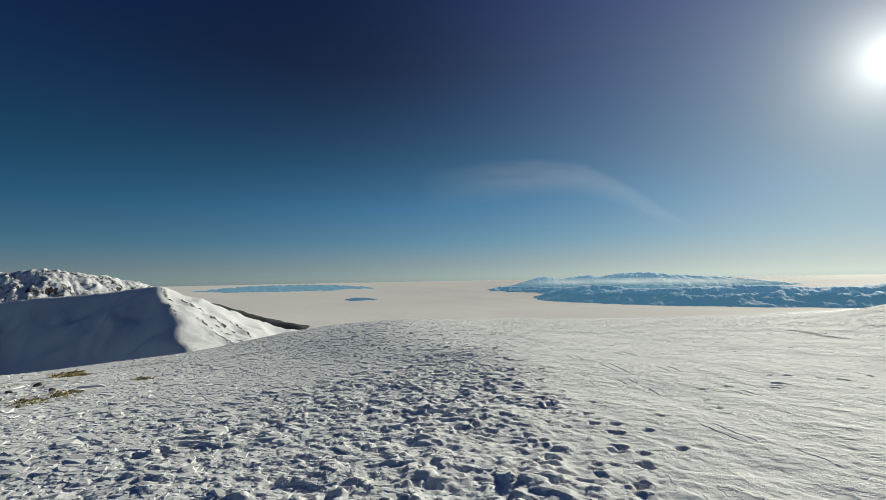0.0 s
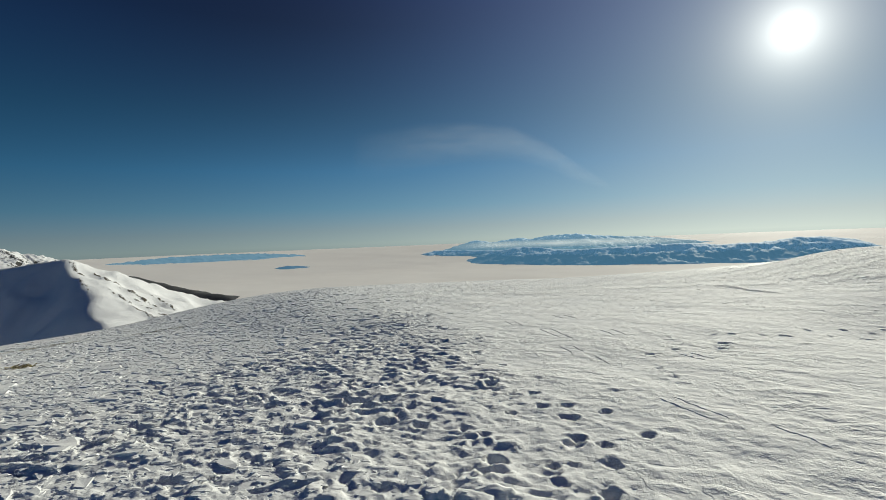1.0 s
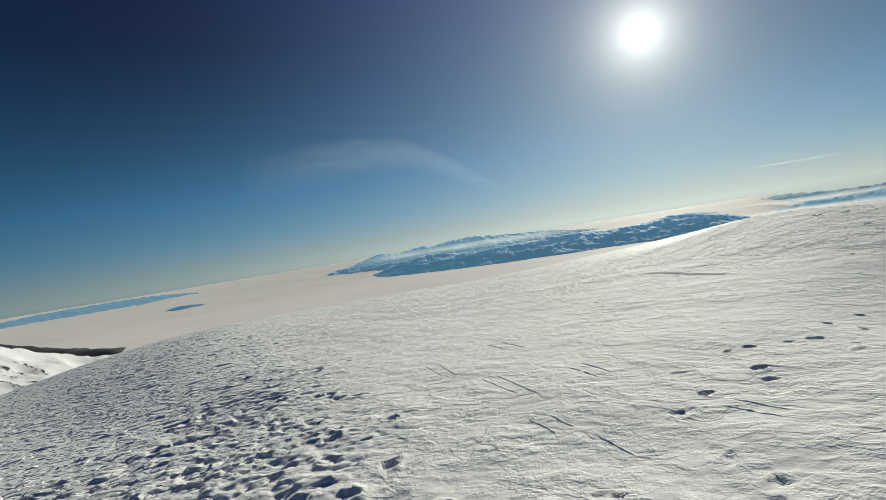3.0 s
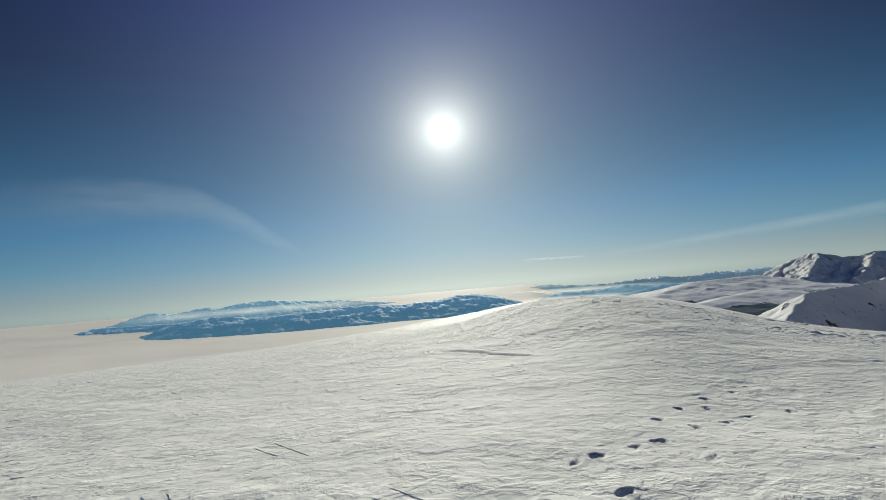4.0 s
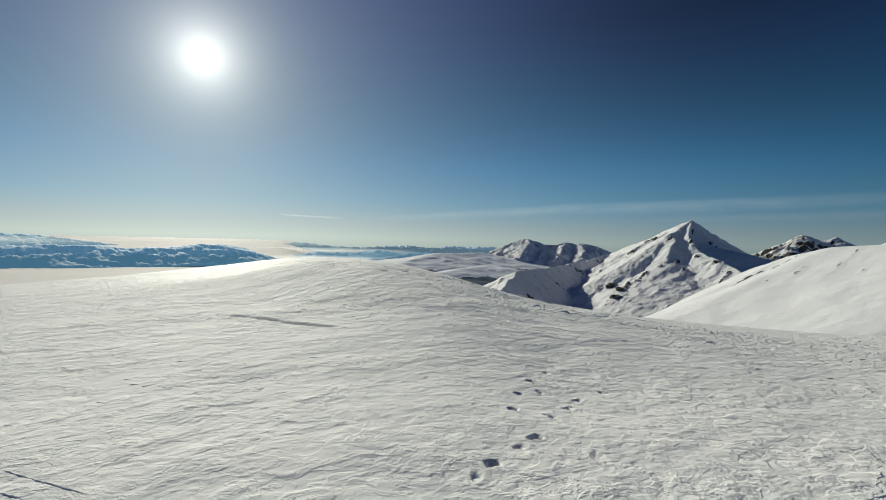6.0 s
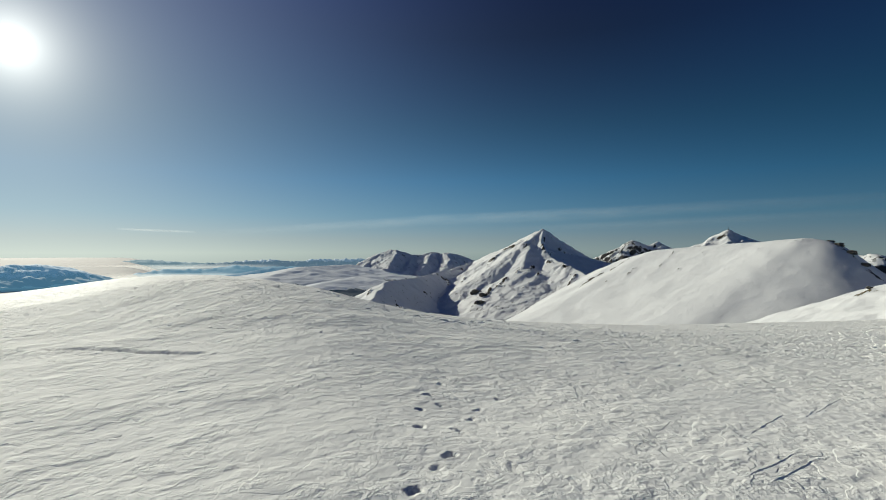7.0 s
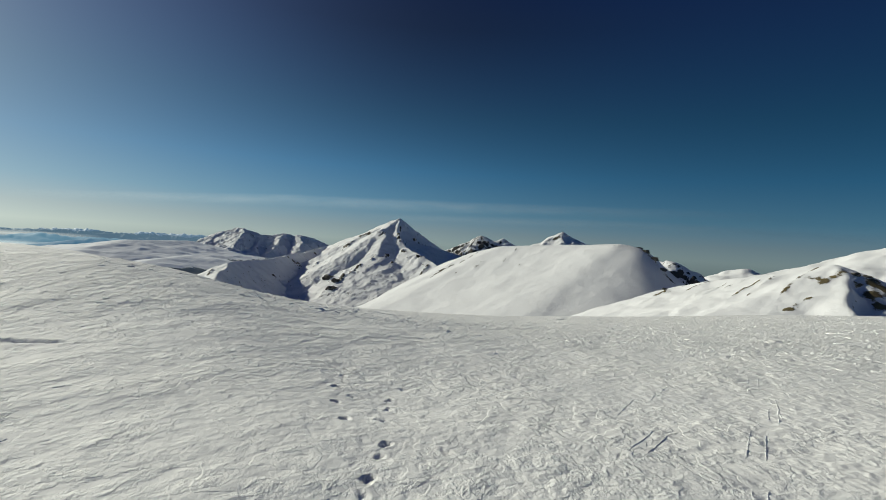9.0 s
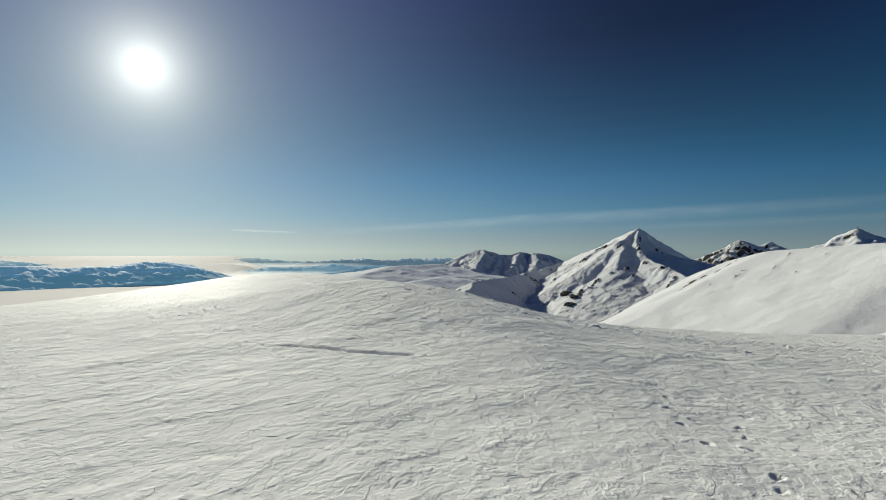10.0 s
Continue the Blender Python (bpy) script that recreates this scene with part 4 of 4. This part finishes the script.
mountain("mountain_range", "dark wooded foothill above the mist, with painted blue haze", [
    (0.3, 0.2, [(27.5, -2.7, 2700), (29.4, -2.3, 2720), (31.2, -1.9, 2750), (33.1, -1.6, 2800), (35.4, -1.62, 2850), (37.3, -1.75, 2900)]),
], FAR_HAZED, rough=0.25, size=110, gully=0.05, seed=155, n=(200, 60), jag=5, pad=260, category="mountain range", bare=(-60, 0))
mountain("hill", "long low island above the cloud, with painted blue haze", [
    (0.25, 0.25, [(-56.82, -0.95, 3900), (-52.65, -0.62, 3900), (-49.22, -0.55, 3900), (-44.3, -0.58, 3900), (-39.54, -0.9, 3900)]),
], BLUE_HAZE_GLOW, rough=0.5, size=150, seed=161, n=(200, 40), pad=200, jag=8, category="hill", bare=(0, 50))
mountain("hill", "small dark island hill in the cloud, with painted blue haze", [
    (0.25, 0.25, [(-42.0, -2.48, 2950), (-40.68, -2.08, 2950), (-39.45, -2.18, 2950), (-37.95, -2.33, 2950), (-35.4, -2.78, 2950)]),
], FAR_HAZED, rough=0.5, size=110, seed=171, n=(120, 40), pad=150, category="hill", bare=(0, 50))


def build_cloud_sea():
    az = np.radians(np.linspace(-75, 48, 160))
    r = np.concatenate([np.linspace(800, 2400, 50), np.linspace(2450, 4850, 60)])
    A, Rr = np.meshgrid(az, r, indexing="ij")
    X, Y = CX + Rr * np.sin(A), CY + Rr * np.cos(A)
    Z = -132 + 98 * smooth(0, 1, (Rr - 2300) / 2600) + 2.5 * fbm(X / 250, Y / 250, 77)
    Z = Z - 150 * (1 - smooth(0, 1, (Rr - 1300) / 500)) * smooth(-51, -57, np.degrees(A))
    Z = Z - 230 * smooth(19, 30, np.degrees(A))
    me = grid_mesh("cloud_sea", X, Y, Z)
    me.materials.append(CLOUD)
    return tagged(new("cloud_sea", me), "flat pale sea of cloud filling the lowlands", "cloud", kind="stuff")


build_cloud_sea()


def build_sun():
    mat = bpy.data.materials.new("sun_glare")
    mat.use_nodes = True
    nt = mat.node_tree
    em = node(nt, "ShaderNodeEmission", Color=(1, 0.98, 0.92, 1), Strength=8.0)
    clear, both = nt.nodes.new("ShaderNodeBsdfTransparent"), nt.nodes.new("ShaderNodeAddShader")
    nt.links.new(em.outputs[0], both.inputs[0])
    nt.links.new(clear.outputs[0], both.inputs[1])
    nt.links.new(both.outputs[0], nt.nodes["Material Output"].inputs["Surface"])
    bm = bmesh.new()
    bmesh.ops.create_icosphere(bm, subdivisions=4, radius=122)
    me = bpy.data.meshes.new("sun")
    bm.to_mesh(me)
    bm.free()
    me.materials.append(mat)
    ob = new("sun", me)
    ob.location = far_point(11.3, 17.4, 4400)
    return tagged(ob, "glaring white winter sun low in the sky", "sun", kind="structure")


build_sun()


def cirrus(label, line, veil, seed, R=4600.0, name="cirrus_cloud"):
    """A thin veil of ice cloud or mist along (azimuth, elevation, half width in degrees), R metres off."""
    n, m = 80, 14
    t = np.linspace(0, len(line) - 1, n)
    az, el, wid = (np.interp(t, np.arange(len(line)), [p[k] for p in line]) for k in range(3))
    across = np.linspace(-1, 1, m)
    A = np.radians(az[:, None] + 0 * across[None, :])
    E = np.radians(el[:, None] + wid[:, None] * across[None, :])
    X, Y, Z = CX + R * np.sin(A) * np.cos(E), CY + R * np.cos(A) * np.cos(E), CZ + R * np.sin(E)
    me = grid_mesh(name, X, Y, Z)
    along = np.sin(np.linspace(0, math.pi, n))[:, None] ** 0.7
    soft = np.where(across > 0, np.sqrt(np.clip(1 - across, 0, 1)) * np.clip((1 - across) * 3, 0, 1), 1 + across)[None, :]
    point_values(me, "veil", veil * along * soft * np.clip(0.8 + 0.5 * fbm(np.degrees(A) / 4, np.degrees(E) * 1.5, seed), 0, 1.3))
    me.materials.append(CIRRUS)
    return tagged(new(name, me), label, "cloud", kind="stuff")


def cirrus_material():
    mat = bpy.data.materials.new("ice_cloud")
    mat.use_nodes = True
    nt = mat.node_tree
    thin, lit, mix = nt.nodes.new("ShaderNodeBsdfTransparent"), node(nt, "ShaderNodeBsdfTranslucent", Color=(0.9, 0.9, 0.88, 1)), nt.nodes.new("ShaderNodeMixShader")
    nt.links.new(attribute(nt, "veil"), mix.inputs[0])
    nt.links.new(thin.outputs[0], mix.inputs[1])
    nt.links.new(lit.outputs[0], mix.inputs[2])
    nt.links.new(mix.outputs[0], nt.nodes["Material Output"].inputs["Surface"])
    return mat


CIRRUS = cirrus_material()
cirrus("curved feathery wisp of high cloud", [(-33.31, 9.5, 2.6), (-25.6, 10.5, 2.6), (-20.71, 10.8, 2.3), (-15.5, 10.4, 1.9), (-11.6, 8.8, 1.5), (-8.25, 6.6, 1.1), (-4.9, 4.7, 0.35)], 0.08, 5)
cirrus("thin straight streak of high cloud", [(18.88, 2.3, 0.12), (21.87, 2.2, 0.14), (25.86, 2.1, 0.12)], 0.2, 6)
cirrus("long faint band of high cloud", [(26.86, 2.0, 0.4), (38.82, 2.9, 0.5), (50.68, 3.7, 0.7), (64.37, 4.1, 0.8), (78.55, 4.5, 0.7), (93.63, 4.6, 0.7), (110.0, 4.0, 0.6)], 0.10, 8)
cirrus("long faint band of high cloud", [(58.44, 2.6, 0.3), (73.66, 3.0, 0.5), (88.72, 3.4, 0.5), (102.11, 3.0, 0.5), (114.0, 2.6, 0.4)], 0.07, 9)
cirrus("pale mist along the foot of the hazy range", [(-23, -0.8, 0.4), (-14, -0.75, 0.45), (-5, -0.85, 0.45), (3, -1.0, 0.4)], 0.4, 11, 3350.0, "mist_bank")
cirrus("bright mist between the blue valley hills", [(14, -1.55, 0.35), (20, -1.5, 0.4), (27, -1.45, 0.35), (34, -1.5, 0.3)], 0.5, 12, 3650.0, "mist_bank")
cirrus("low mist filling the near valley", [(15, -2.6, 0.6), (20, -2.5, 0.6), (25, -2.5, 0.55), (31, -2.6, 0.5)], 0.6, 13, 2780.0, "mist_bank")


# ---- small things on the plateau ----
def stone(x, y, size, seed):
    bm = bmesh.new()
    bmesh.ops.create_icosphere(bm, subdivisions=3, radius=1.0)
    for v in bm.verts:
        q = v.co.copy()
        k = 1 + 0.35 * noise.noise(q * 1.3 + Vector((seed, 0, 0))) + 0.15 * noise.noise(q * 3.5 + Vector((0, seed, 0)))
        v.co = Vector((q.x * size * k, q.y * size * 0.75 * k, q.z * size * 0.5 * k))
    ob = part("stone", bm, STONE)
    ob.location = (x, y, ground_z(x, y) + size * 0.12)
    ob.rotation_euler = (0.1 * (seed % 3), 0.05 * seed, seed * 1.7)
    return tagged(ob, "dark weathered stone half sunk in snow", "stone", group="stones on the snowy rim")


def tuft(x, y, size, seed):
    rng = random.Random(seed)
    bm = bmesh.new()
    for k in range(90):
        a, d = rng.uniform(0, 6.28), size * math.sqrt(rng.random())
        base = Vector((d * math.cos(a), d * math.sin(a) * 0.6, -0.02))
        lean = Vector((rng.gauss(0.5, 0.4), rng.gauss(0, 0.4), 0.6)) * size * rng.uniform(0.25, 0.5)
        w = Vector((-lean.y, lean.x, 0)).normalized() * size * 0.012
        v = [bm.verts.new(base - w), bm.verts.new(base + w), bm.verts.new(base + lean * 0.6 + w * 0.7), bm.verts.new(base + lean + Vector((0, 0, -0.1 * size))), bm.verts.new(base + lean * 0.6 - w * 0.7)]
        bm.faces.new(v)
    ob = part("grass_tuft", bm, GRASS, flat=True)
    ob.location = (x, y, ground_z(x, y))
    return tagged(ob, "dry yellow grass tuft poking through snow", "grass", group="grass tufts on the rim")


for k, (x, y, s) in enumerate([(-21.2, 6.4, 0.2), (-20.4, 6.9, 0.12), (-17.6, 5.7, 0.1), (-16.6, 5.9, 0.08), (-19.2, 7.6, 0.12), (-22.4, 8.4, 0.16), (-14.6, 5.1, 0.07)]):
    stone(x, y, s, k + 1)
for k, (x, y, s) in enumerate([(-30.7, 13.0, 1.2), (-29.6, 12.2, 0.8), (-15.5, 5.6, 0.5), (-16.0, 6.0, 0.35), (-17.0, 7.0, 0.6), (-16.3, 6.6, 0.4), (-21.5, 5.7, 0.5), (-19.5, 10.6, 0.5)]):
    tuft(x, y, s, k + 50)


def summit_marker():
    """A cairn with a short pole on the conical summit."""
    top = far_point(80.9, 2.2, 2200)
    bm = bmesh.new()
    bmesh.ops.create_cone(bm, cap_ends=True, segments=8, radius1=3.5, radius2=1.6, depth=5)
    ob = part("summit_cairn", bm, STONE)
    ob.location = (top[0], top[1], top[2] + 0.5)
    bm = bmesh.new()
    bmesh.ops.create_cone(bm, cap_ends=True, segments=8, radius1=0.6, radius2=0.5, depth=8)
    pole = part("pole", bm, STONE, ob)
    pole.location = (0, 0, 5)
    return tagged(ob, "tiny dark cairn with a pole on the summit", "cairn")


summit_marker()
